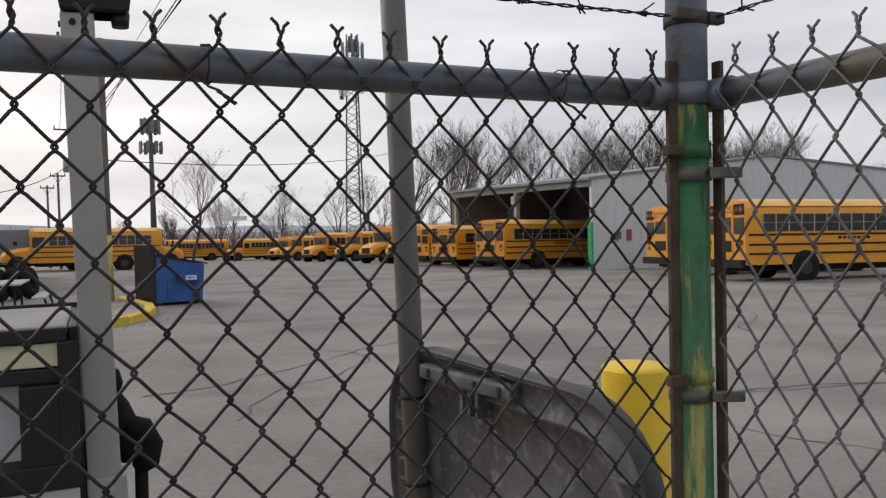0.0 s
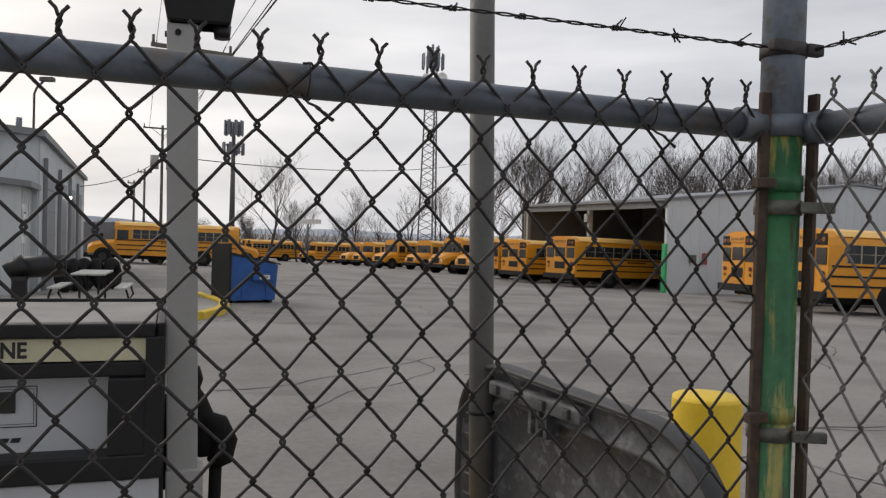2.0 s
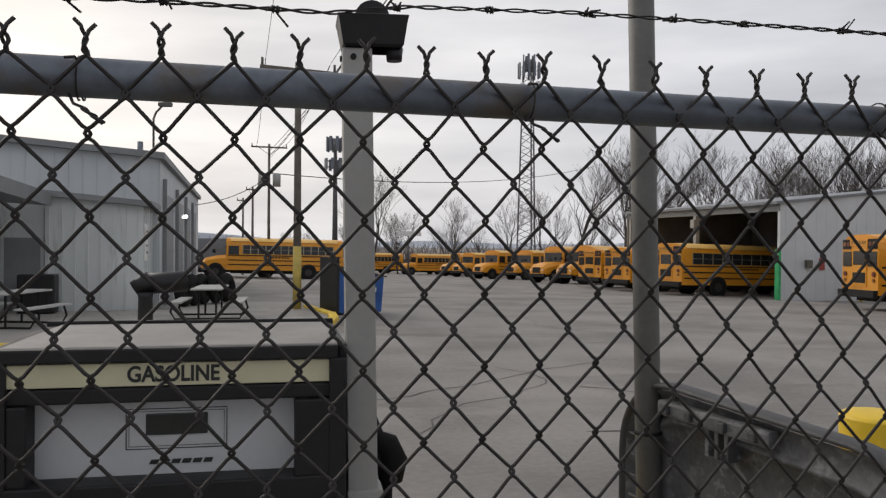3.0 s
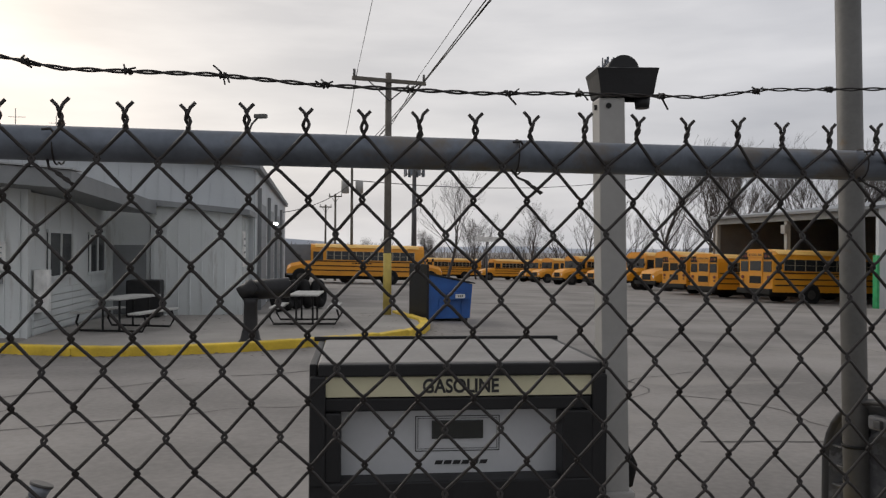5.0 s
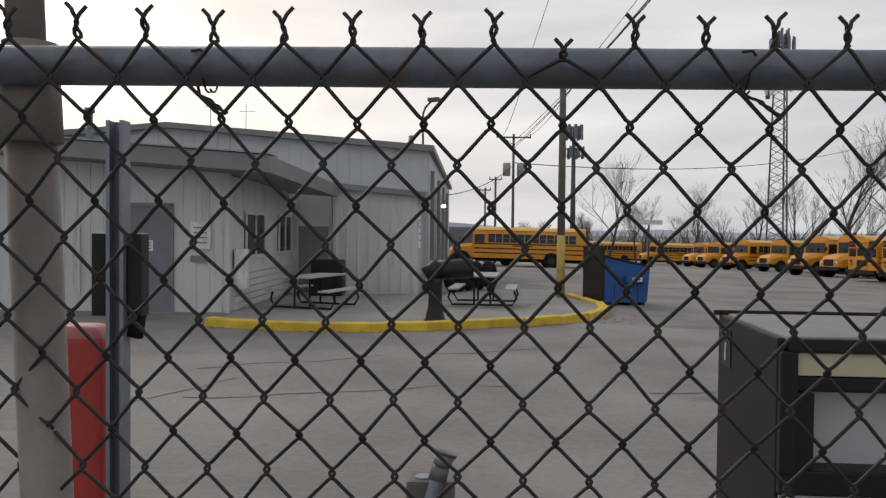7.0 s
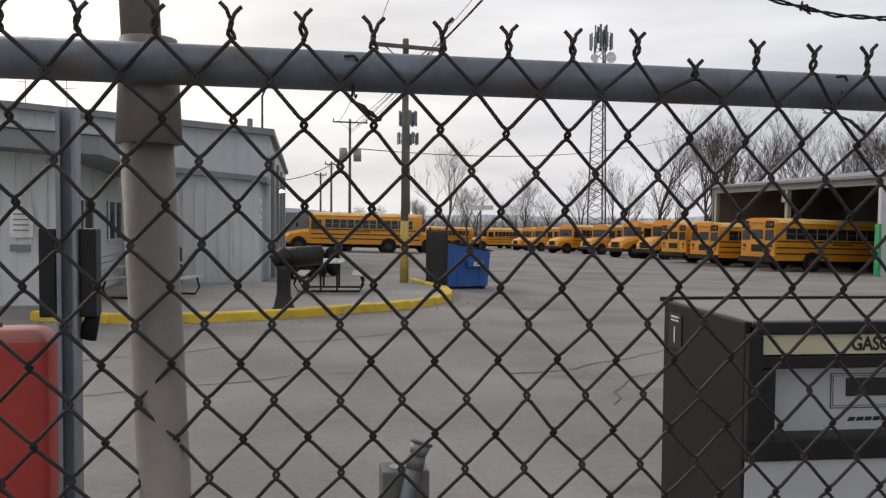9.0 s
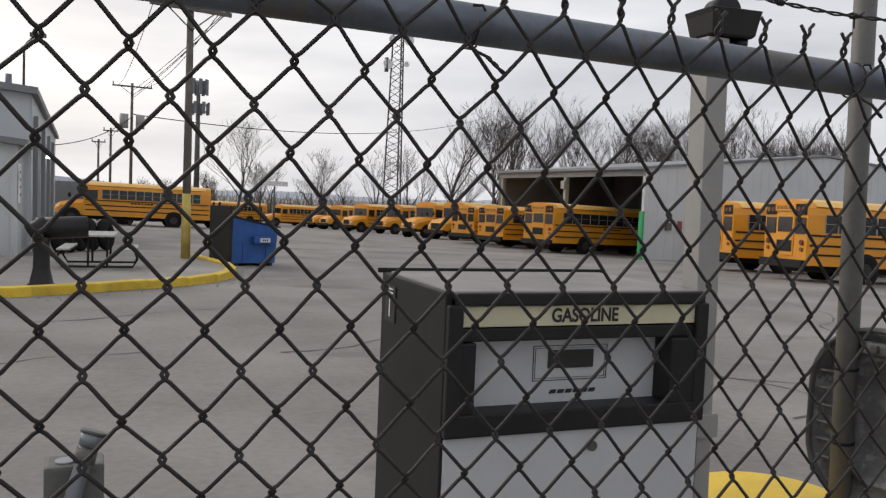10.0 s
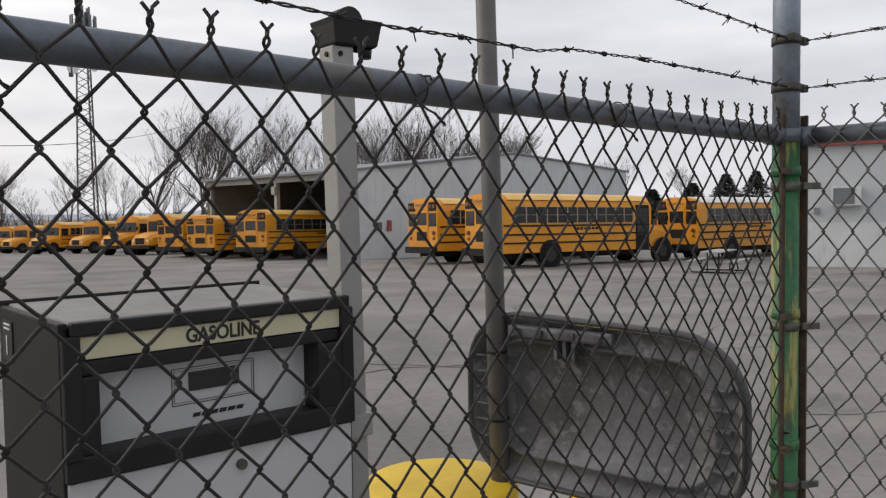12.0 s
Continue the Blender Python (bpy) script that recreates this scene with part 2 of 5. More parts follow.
def tubes(paths, n=5):
    """Vertices and faces of round wires: paths of (points, radius or list of radii)."""
    V, F = [], []
    for pts, rad in paths:
        pts = [Vector(p) for p in pts]
        base = len(V)
        u = None
        for i, p in enumerate(pts):
            d = (pts[min(i + 1, len(pts) - 1)] - pts[max(i - 1, 0)]).normalized()
            if u is None:
                u = d.orthogonal().normalized()
            u = (u - d * u.dot(d)).normalized()
            w = d.cross(u)
            r = rad[i] if isinstance(rad, (list, tuple)) else rad
            for k in range(n):
                a = 2 * math.pi * k / n
                V.append(p + (u * math.cos(a) + w * math.sin(a)) * r)
        for i in range(len(pts) - 1):
            for k in range(n):
                a, b = base + i * n + k, base + i * n + (k + 1) % n
                F.append((a, b, b + n, a + n))
        F.append(tuple(base + k for k in range(n))[::-1])
        F.append(tuple(base + (len(pts) - 1) * n + k for k in range(n)))
    return V, F


def link(name, me, material, parent=None, label="", smooth=False):
    me.materials.append(material)
    if smooth:
        me.polygons.foreach_set("use_smooth", [True] * len(me.polygons))
    ob = new(name, me)
    ob.parent = parent
    if label:
        ob["label"] = label
    return ob


def part(name, bm, material, parent=None, label="", smooth=False):
    me = bpy.data.meshes.new(name)
    bm.to_mesh(me)
    bm.free()
    return link(name, me, material, parent, label, smooth)


def wires(name, paths, material, parent=None, label="", n=5, smooth=True):
    me = bpy.data.meshes.new(name)
    V, F = tubes(paths, n)
    me.from_pydata([tuple(v) for v in V], [], F)
    return link(name, me, material, parent, label, smooth)


def bx(name, c, s, material, parent=None, label="", rz=0.0, bev=0.0):
    bm = bmesh.new()
    box(bm, c, s, rz, bev)
    return part(name, bm, material, parent, label)


def rd(name, a, b, r, material, parent=None, label="", r1=None, n=14):
    bm = bmesh.new()
    rod(bm, a, b, r, r1, n)
    ob = part(name, bm, material, parent, label)
    for p in ob.data.polygons:
        p.use_smooth = len(p.vertices) == 4
    return ob


def thing(name, m, label, category, group=""):
    ob = new(name)
    ob.matrix_world = m
    return tagged(ob, label, category, group)


def word(name, body, size, m, material, parent, depth=0.0005, sx=1.0, bold=0.0):
    cu = bpy.data.curves.new(name, "FONT")
    cu.offset = bold
    cu.body, cu.size, cu.extrude, cu.align_x, cu.align_y = body, size, depth, "CENTER", "CENTER"
    tmp = bpy.data.objects.new(name, cu)
    scene.collection.objects.link(tmp)
    me = bpy.data.meshes.new_from_object(tmp.evaluated_get(bpy.context.evaluated_depsgraph_get()))
    bpy.data.objects.remove(tmp)
    me.transform(Matrix.Diagonal((sx, 1, 1, 1)))
    ob = link(name, me, material, parent)
    ob.matrix_local = m
    return ob


# ---- ground ----
def coords(a, b, near, step):
    out, v = [], a
    while v < b:
        out.append(v)
        v += step if abs(v) < near else step * 6
    return out + [b]


gx, gy = coords(-420, 520, 60, 3), coords(-260, 900, 150, 3)
gx, gy = sorted({*gx, 0, 40}), sorted({*gy, 0, 51, 111, 150})
gm = bpy.data.meshes.new("ground")
gm.from_pydata([(x, y, ground_z(x, y)) for y in gy for x in gx], [],
               [(j * len(gx) + i, j * len(gx) + i + 1, (j + 1) * len(gx) + i + 1, (j + 1) * len(gx) + i)
                for j in range(len(gy) - 1) for i in range(len(gx) - 1)])
ground = tagged(link("ground", gm, M_asphalt), "worn grey asphalt yard with stains and cracks", "ground", kind="structure")


def crack(x, y, ang, length, seed, width=0.035):
    r = random.Random(seed)
    pts = [(x, y)]
    for i in range(int(length / 0.35)):
        ang += r.uniform(-0.45, 0.45)
        pts.append((pts[-1][0] + 0.35 * math.cos(ang), pts[-1][1] + 0.35 * math.sin(ang)))
    V, F = [], []
    for i, (px_, py_) in enumerate(pts):
        w = width * r.uniform(0.3, 1) * (1 - i / len(pts) * 0.7)
        for s in (-1, 1):
            qx, qy = px_ + s * w * math.sin(ang), py_ - s * w * math.cos(ang)
            V.append((qx, qy, ground_z(qx, qy) + 0.004))
        if i:
            F.append((2 * i - 2, 2 * i - 1, 2 * i + 1, 2 * i))
    return V, F


cv, cf = [], []
for k, (x, y, a, ln) in enumerate([(-4.6, 6.2, 0.9, 3), (-3.9, 7.6, 0.3, 4), (-4.4, 9.5, 0.1, 3), (3.5, 6.5, 0.2, 9), (4.6, 9.2, -0.3, 10), (8, 14, 0.35, 14), (11, 9, 0.5, 12),
                                   (2.2, 12.0, 0.1, 8), (6, 18, 0.2, 12), (12, 22, 0.3, 12), (9, 30, 0.1, 12), (-1.5, 11.2, 0.2, 5), (15, 12.5, 0.1, 14), (5, 4.5, 0.4, 8), (1.2, 8.4, 0.5, 6)]):
    v, f = crack(x, y, a, ln, k)
    cf += [tuple(i + len(cv) for i in q) for q in f]
    cv += v
cm = bpy.data.meshes.new("pavement_cracks")
cm.from_pydata(cv, [], cf)
tagged(link("pavement_cracks", cm, M_crack, ground), kind="stuff")


# ---- chain-link fence by the camera ----
S, V_STEP, Z0 = 0.07, 0.0815, 1.799
RW = 0.0022


WARP_X = (-1.26, -0.98, -0.7, -0.42, -0.14, 0.14, 0.42, 0.7, 1.05)
WARP_TOP = ((0.0057, 0.0063, 0.0058, 0.0024, -0.0033, -0.0006, -0.0019, 0.0013, 0.0015),
            (-0.012, -0.0166, -0.0159, -0.016, -0.0112, -0.005, -0.005, -0.002, -0.0027),
            (0.011, 0.0066, 0.0041, 0.0025, 0.0037, 0.0064, 0.0069, 0.0079, 0.0106))
WARP_LOW = ((0.0104, 0.009, 0.0081, 0.0061, 0.0018, 0.001, 0.0014, -0.0001, -0.0002),
            (0.0323, 0.0246, 0.0174, 0.0139, 0.007, 0.0027, 0.0023, -0.001, 0.0003),
            (0.0009, -0.0014, -0.0034, -0.0051, -0.0037, -0.0033, -0.0029, -0.0001, 0.0012))


def slack(x, y, z):
    """The old fabric sags and bellies: it hangs a little out of its plane and its columns are not quite upright."""
    u = min(max((1.799 - z) / 0.326, -0.3), 1.9)
    d = [(1 - u) * float(np.interp(x, WARP_X, a)) + u * float(np.interp(x, WARP_X, b)) for a, b in zip(WARP_TOP, WARP_LOW)]
    return x + d[0], y - 0.004 + max(-0.02, min(d[1], 0.045)) - 0.22 * max(0, z - 1.82) * (1 if x < 0.3 else 0.4), z + d[2] + (0.004 if z > 1.85 else 0)


def fabric_paths(x0, x1, rows, put, seed, bent=()):
    """Wires of the diamond mesh: each zigzags between two half columns, hooked into its neighbours, with twisted tips over the rail."""
    r = random.Random(seed)
    ks = range(math.ceil(x0 / (S / 2)), math.floor(x1 / (S / 2)))
    jig = {}

    def node(c, j):
        if (c, j) not in jig:
            jig[c, j] = (c * S / 2 + r.uniform(-0.0016, 0.0016), Z0 - j * V_STEP / 2 + r.uniform(-0.0016, 0.0016))
        return jig[c, j]
    paths = []
    for c in ks:
        pts = []
        left = c % 2 == 0
        tip_c = c if left else c + 1
        side = 1 if left else -1
        tx = tip_c * S / 2 + r.uniform(-0.002, 0.002)
        h = r.uniform(-0.003, 0.003)
        k_tip = tip_c // 2
        # twisted tip: from its end down to the crossing over the rail
        if k_tip in bent:
            h -= 0.022
        pitch = 0.0019 if k_tip in bent else 0.0034
        pts += [(tx - side * 0.0095, 0.003, 1.902 + h), (tx - side * 0.003, 0.002, 1.8955 + h)]
        for i in range(7):
            a = i * 1.05
            pts.append((tx + side * 0.0022 * math.cos(a + math.pi), 0.0022 * side * math.sin(a), 1.893 + h - i * pitch))
        pts.append((tx + side * 0.003, -0.003, 1.857 if k_tip in bent else 1.868))
        for j in range(-1, rows):
            far = (j % 2 != 0)
            col = (c + 1 if left else c) if far else (c if left else c + 1)
            nx, nz = node(col, j)
            s = 1 if col > c else -1
            yy = 0.0026 * (1 if j % 2 == 0 else -1)
            pts += [(nx - s * 0.0048, -yy, nz + 0.0072), (nx + s * 0.0008, -yy * 0.8, nz + 0.0035), (nx + s * 0.0027, 0, nz),
                    (nx + s * 0.0008, yy * 0.8, nz - 0.0035), (nx - s * 0.0048, yy, nz - 0.0072)]
        paths.append(([put(*p) for p in pts], RW))
    return paths


fence = thing("chain_link_fence", pose(0, 0, 0), "weathered chain-link fence with top rail and barbed wire", "fence")
fab = wires("fabric", fabric_paths(-3.2, 1.165, 38, slack, 3, bent=(-11,)), M_wire, fence, "dark diamond-mesh wire", n=5)
tagged(fab, kind="stuff")
rd("top_rail", (-3.2, -0.012, 1.872), (1.16, 0.014, 1.862), 0.0208, M_galv, fence, n=24)
# corner return towards the street
fab2 = wires("fabric", fabric_paths(-1.6, -0.03, 38, lambda x, y, z: (1.222 + y, x * 0.955 - 0.012, 1.821 + (z - 1.799) * (1.185 if z < 1.8 else 1.02)), 5), M_wire_bright, fence, "dull zinc diamond-mesh wire", n=5)
tagged(fab2, kind="stuff")
rd("top_rail", (1.245, -0.03, 1.860), (1.245, -1.6, 1.8625), 0.021, M_galv, fence, n=24)
rd("line_post", (1.245, -1.6, 0), (1.245, -1.6, 2.2), 0.03, M_brownpost, fence)
# corner post: bare above, flaking green below
rd("corner_post", (1.207, 0.005, 1.845), (1.207, 0.005, 2.5), 0.0315, M_zinc, fence, n=28)
rd("corner_post", (1.207, 0.005, 0.0), (1.207, 0.005, 1.845), 0.032, M_green, fence, "green paint flaking to yellow and rust", n=28)
bx("tension_bar", (1.167, -0.004, 0.957), (0.018, 0.008, 1.906), M_rust, fence, "rusty flat bar", bev=0.0015)
bx("tension_bar", (1.24, -0.026, 0.955), (0.008, 0.018, 1.91), M_rust, fence, "rusty flat bar", bev=0.0015)
for z in (1.738, 1.395, 1.0, 0.6, 0.25):
    rd("tension_band", (1.207, 0.005, z - 0.011), (1.207, 0.005, z + 0.011), 0.0352, M_band, fence, "grey steel band", n=28)
    bx("band_bolt", (1.234, -0.045, z), (0.05, 0.013, 0.017), M_band, fence, rz=-0.5, bev=0.003)
for z in (1.775, 1.425, 1.1):
    rd("tension_band", (1.207, 0.005, z - 0.012), (1.207, 0.005, z + 0.012), 0.035, M_green, fence, "painted band", n=28)
    bx("band_bolt", (1.158, -0.018, z - 0.002), (0.036, 0.014, 0.016), M_rust, fence, bev=0.003)
rd("rail_end_cup", (1.13, 0.013, 1.862), (1.17, 0.013, 1.862), 0.0255, M_galv, fence, n=20)
rd("rail_end_cup", (1.245, -0.005, 1.860), (1.245, -0.05, 1.860), 0.0255, M_galv, fence, n=20)
rd("rail_band", (1.207, 0.005, 1.845), (1.207, 0.005, 1.878), 0.0345, M_galv, fence, n=28)
# line post beside the rail sleeve
rd("line_post", (-1.272, 0.048, 0), (-1.352, 0.048, 1.84), 0.0275, M_brownpost, fence, "brown-grey pipe", n=24)
rd("post_extension", (-1.352, 0.048, 1.84), (-1.38, 0.048, 2.45), 0.0205, M_brownpost, fence, "brown-grey pipe", n=20)
rd("rail_sleeve", (-1.346, 0.04, 1.79), (-1.346, 0.04, 1.9), 0.034, M_brownpost, fence, n=24, r1=0.029)
# rail ties, with twisted ends under the rail
for k in (-24, -16, -8, 0, 7, 14):
    x = k * S - 0.014
    ring = [(x + 0.0012 * i / 4, 0.006 - 0.0225 * math.cos(i * math.pi / 8), 1.8635 + 0.0225 * math.sin(i * math.pi / 8)) for i in range(-5, 14)]
    drop = [(x - 0.008, -0.006, 1.845), (x - 0.002, -0.018, 1.834)]
    twist = [[(x + 0.008 + i * 0.0024 + 0.0016 * math.cos(i * 0.9 + s), -0.022 + 0.0016 * math.sin(i * 0.9 + s), 1.829 - i * 0.0018 + 0.001 * math.sin(i * 0.9 + s)) for i in range(9)] for s in (0, math.pi)]
    tip = [(x + 0.004, -0.02, 1.875), (x + 0.0, -0.021, 1.88), (x - 0.01, -0.02, 1.879)]
    wires("rail_tie", [(ring[::-1], 0.0011), (drop + twist[0], 0.0017), (twist[1], 0.0017), (tip, 0.0016)], M_wire, fence)


def dip(x):
    """How far the slack lower strand hangs under a straight line at x."""
    xs, ds = (-3.2, -1.4, -0.7, -0.57, -0.4, -0.27, -0.06, 0.04, 0.24, 0.33, 0.53, 0.72, 1.19), (0, 0.01, -0.005, -0.026, -0.027, -0.036, -0.038, -0.034, -0.032, -0.017, -0.006, -0.004, 0)
    return float(np.interp(x, xs, ds))


def barbed(name, ends, zs, seed, rad=0.0014):
    """Two twisted strands with four-point barbs every 12 cm along a slightly slack line."""
    r = random.Random(seed)
    (a, b), paths = (Vector(ends[0]), Vector(ends[1])), []
    n = int((b - a).length / 0.006)
    ph = [r.uniform(0, 6) for _ in range(3)]

    def base(u):
        sag = 0.008 * math.sin(u * 9 + ph[0]) + 0.006 * math.sin(u * 23 + ph[1]) + 0.003 * math.sin(u * 51 + ph[2])
        return a.lerp(b, u) + Vector((0, 0, dip(a.lerp(b, u).x) if zs == 1.0 else 0)) + Vector((0, 0, 0.25 * sag * zs * math.sin(math.pi * u) ** 0.5 if 0 < u < 1 else 0))
    for s in (0, math.pi):
        paths.append(([base(i / n) + Vector((0, math.cos(i * 0.55 + s), math.sin(i * 0.55 + s))) * 0.0017 for i in range(n + 1)], rad))
    d = (b - a).normalized()
    for i in range(int((b - a).length / 0.115)):
        p = base((i + 0.5 + r.uniform(-.12, .12)) / ((b - a).length / 0.115))
        for off in (-0.0025, 0.0025):
            ang = r.uniform(0, 6.28)
            q = [p + d * (off + 0.0012 * k / 3) + Vector((0, math.cos(ang + k * 1.2), math.sin(ang + k * 1.2))) * 0.0036 for k in range(8)]
            e0 = q[0] + (q[0] - p).normalized() * 0.004 + Vector((r.uniform(-1, 1), r.uniform(-1, 1), r.uniform(-1, 1))) * 0.011
            e1 = q[-1] + Vector((r.uniform(-1, 1), r.uniform(-1, 1), r.uniform(-1, 1))) * 0.013
            paths.append(([e0, *q, e1], 0.0013))
    return wires(name, paths, M_wire, fence, "twisted barbed wire", n=4)


barbed("barbed_wire", ((-3.2, 0.03, 1.99), (1.19, -0.012, 1.976)), 1.0, 11)
barbed("barbed_wire", ((-3.2, 0.03, 2.19), (1.19, -0.012, 2.09)), 0.99, 12)
barbed("barbed_wire", ((1.235, -0.012, 1.976), (1.245, -1.6, 1.985)), 0.7, 13)
barbed("barbed_wire", ((1.235, -0.012, 2.09), (1.245, -1.6, 2.1)), 0.7, 14)
for z in (1.976, 2.09):
    rd("wire_clamp", (1.207, 0.005, z - 0.01), (1.207, 0.005, z + 0.01), 0.0345, M_clamp, fence, "dark steel clamp", n=28)
    bx("clamp_ear", (1.17, -0.028, z), (0.035, 0.016, 0.018), M_clamp, fence, bev=0.003)
    bx("clamp_ear", (1.238, -0.023, z), (0.03, 0.016, 0.018), M_clamp, fence, bev=0.003)

wires("cable_tie", [([(1.17, -0.012, 1.135), (1.2, -0.018, 1.13), (1.25, -0.02, 1.128), (1.33, -0.03, 1.127)], 0.0025)], M_busblack, fence, "black cable tie tail", n=6)

# ---- standing pipe with the plastic shell ----
pipe = thing("standing_pipe", pose(1.15, 0.885, 0, 0, -1.6, 0), "dull grey steel pipe standing behind the fence", "pipe")
rd("pipe", (0, 0, 0), (0, 0, 3.2), 0.031, M_galv_dark, pipe, n=24)
for z in (1.24, 1.02):
    rd("cable_tie", (0, 0, z - 0.004), (0, 0, z + 0.004), 0.034, M_busblack, pipe, "black cable tie", n=20)

shell = thing("plastic_shell", pose(1.105, 0.995, 0.83, 0, 0, -83), "scuffed grey moulded plastic shell tied on edge to a pipe", "plastic tub")


def rounded(w, h, r, n=8):
    out = []
    for cx, cz, a0 in ((w - r, r, -90), (w - r, h - r, 0), (r, h - r, 90), (r, r, 180)):
        out += [(cx + r * math.cos(radians(a0 + 90 * i / n)), cz + r * math.sin(radians(a0 + 90 * i / n))) for i in range(n + 1)]
    return out


def loft(name, rings, material, parent, close=True, label="", smooth=True):
    """A shell through rings of equal length; the last ring is filled."""
    V, F, n = [p for ring in rings for p in ring], [], len(rings[0])
    for i in range(len(rings) - 1):
        for k in range(n):
            F.append((i * n + k, i * n + (k + 1) % n, (i + 1) * n + (k + 1) % n, (i + 1) * n + k))
    if close:
        F.append(tuple((len(rings) - 1) * n + k for k in range(n)))
    me = bpy.data.meshes.new(name)
    me.from_pydata(V, [], F)
    return link(name, me, material, parent, label, smooth)


W, H = 0.9, 0.54


def ring(inset, y, r):
    # the top edge droops towards one end
    return [(x + inset, y, (z + inset) * (1 - 0.1 * max(0, (x + inset) / W - 0.45))) for x, z in rounded(W - 2 * inset, H - 2 * inset, max(r, 0.02))]


loft("rim", [ring(0, 0.03, 0.19), ring(0, -0.012, 0.19), ring(0.006, -0.016, 0.185), ring(0.012, -0.012, 0.18), ring(0.016, 0.0, 0.178)], M_plastic_rim, shell, False, "dark rolled rim")
loft("tray", [ring(0.016, -0.003, 0.178), ring(0.03, 0.02, 0.165), ring(0.075, 0.026, 0.13), ring(0.083, 0.014, 0.125), ring(0.092, 0.014, 0.12), ring(0.1, 0.034, 0.11), ring(0.15, 0.05, 0.09), ring(0.21, 0.055, 0.06)], M_plastic, shell, True)
bm = bmesh.new()
box(bm, (0.34, 0.0, 0.482), (0.36, 0.03, 0.036), 0, 0.008)
part("hinge_block", bm, M_plastic, shell)
for x in (0.2, 0.28, 0.39, 0.48):
    bx("bolt", (x, -0.018, 0.482), (0.022, 0.014, 0.022), M_plastic_rim, shell, bev=0.004)
for x in (0.33, 0.36, 0.39):
    bx("rib", (x, 0.012, 0.435), (0.012, 0.04, 0.06), M_plastic, shell, bev=0.002)
for i in range(6):
    bx("rib", (0.82, 0.012, 0.1 + i * 0.055), (0.07, 0.03, 0.007), M_plastic, shell, bev=0.002)
    bx("rib", (0.05, 0.012, 0.13 + i * 0.052), (0.05, 0.025, 0.006), M_plastic, shell, bev=0.002)

# ---- bollards ----
def bollard(x, y, r, top, label):
    b = thing("bollard", pose(x, y, 0), label, "bollard")
    n = 32
    prof = [(r, 0), (r, top - 0.012), (r - 0.004, top - 0.004), (r * 0.9, top), (r * 0.45, top + 0.006), (0.001, top + 0.008)]
    rings = [[(q * math.cos(2 * math.pi * k / n), q * math.sin(2 * math.pi * k / n), z) for k in range(n)] for q, z in prof]
    loft("bollard_tube", rings[:2], M_yellow, b, False)
    loft("domed_cap", rings[1:], M_yellow, b, True)
    return b


bollard(2.06, 1.18, 0.112, 1.18, "round bright yellow painted bollard")
bollard(0.99, 1.02, 0.25, 0.82, "wide low yellow painted bollard beside a fuel pump")

# ---- fuel pump ----
pump = thing("fuel_pump", pose(0.033, 0.66, 0.009, 0, 0, -2.8), "old black and white fuel pump with cream lamp strip", "fuel pump")
PW, PD, PT = 0.63, 0.42, 1.485
bx("side_panel", (-PW / 2 + 0.008, PD / 2, PT / 2 + 0.004), (0.016, PD + 0.004, PT + 0.008), M_sideblk, pump, "charcoal sheet side", bev=0.004)
bx("side_panel", (PW / 2 - 0.008, PD / 2, PT / 2 + 0.004), (0.016, PD + 0.004, PT + 0.008), M_sideblk, pump, "charcoal sheet side", bev=0.004)
bx("back_panel", (0, PD - 0.008, PT / 2 - 0.01), (PW - 0.034, 0.012, PT - 0.02), M_sideblk, pump, "charcoal sheet back")
bx("lid", (0, PD / 2 - 0.004, PT + 0.002), (PW - 0.034, PD, 0.018), M_lid, pump, "dusty grey top", bev=0.006)
bx("lid_lip", (-0.006, PD + 0.002, PT + 0.012), (PW + 0.012, 0.008, 0.012), M_black, pump, "black edge strip", bev=0.002)
# black bezel round the head
for nm, c, s in (("bezel", (0, 0.004, 1.481), (PW - 0.036, 0.045, 0.026)), ("bezel", (0, 0.024, 1.407), (PW - 0.06, 0.056, 0.028)),
                 ("bezel", (0, 0.024, 1.226), (PW - 0.004, 0.085, 0.046)), ("bezel", (-0.297, 0.004, 1.353), (0.032, 0.045, 0.232)), ("bezel", (0.297, 0.004, 1.353), (0.032, 0.045, 0.232)),
                 ("bezel", (-0.266, 0.018, 1.32), (0.034, 0.062, 0.145)), ("bezel", (0.25, 0.014, 1.32), (0.066, 0.062, 0.145))):
    bx(nm, c, s, M_black, pump, "glossy black frame", bev=0.004)
bx("lamp_strip", (0.0, 0.002, 1.445), (0.572, 0.02, 0.042), M_cream, pump, "cream translucent strip", bev=0.002)
FRONT = Matrix.Rotation(radians(90), 4, "X")
word("lettering", "GASOLINE", 0.04, Matrix.Translation((0.0, -0.0088, 1.4445)) @ FRONT, M_ink, pump, sx=0.86, bold=0.0011)
face = bx("head_panel", (-0.012, 0.05, 1.318), (0.476, 0.012, 0.15), M_white, pump, "white enamel panel", bev=0.001)
bx("display", (0.0, 0.0425, 1.343), (0.112, 0.006, 0.04), M_glassdark, pump, "dark display window", bev=0.002)
for c, s in (((0, 0.0435, 1.372), (0.182, 0.002, 0.0016)), ((0, 0.0435, 1.297), (0.182, 0.002, 0.0016)), ((-0.091, 0.0435, 1.3345), (0.0016, 0.002, 0.076)), ((0.091, 0.0435, 1.3345), (0.0016, 0.002, 0.076)),
             ((0, 0.0435, 1.367), (0.172, 0.002, 0.0008)), ((0, 0.0435, 1.302), (0.172, 0.002, 0.0008)), ((-0.086, 0.0435, 1.3345), (0.0008, 0.002, 0.066)), ((0.086, 0.0435, 1.3345), (0.0008, 0.002, 0.066))):
    bx("printed_line", c, s, M_ink, pump)
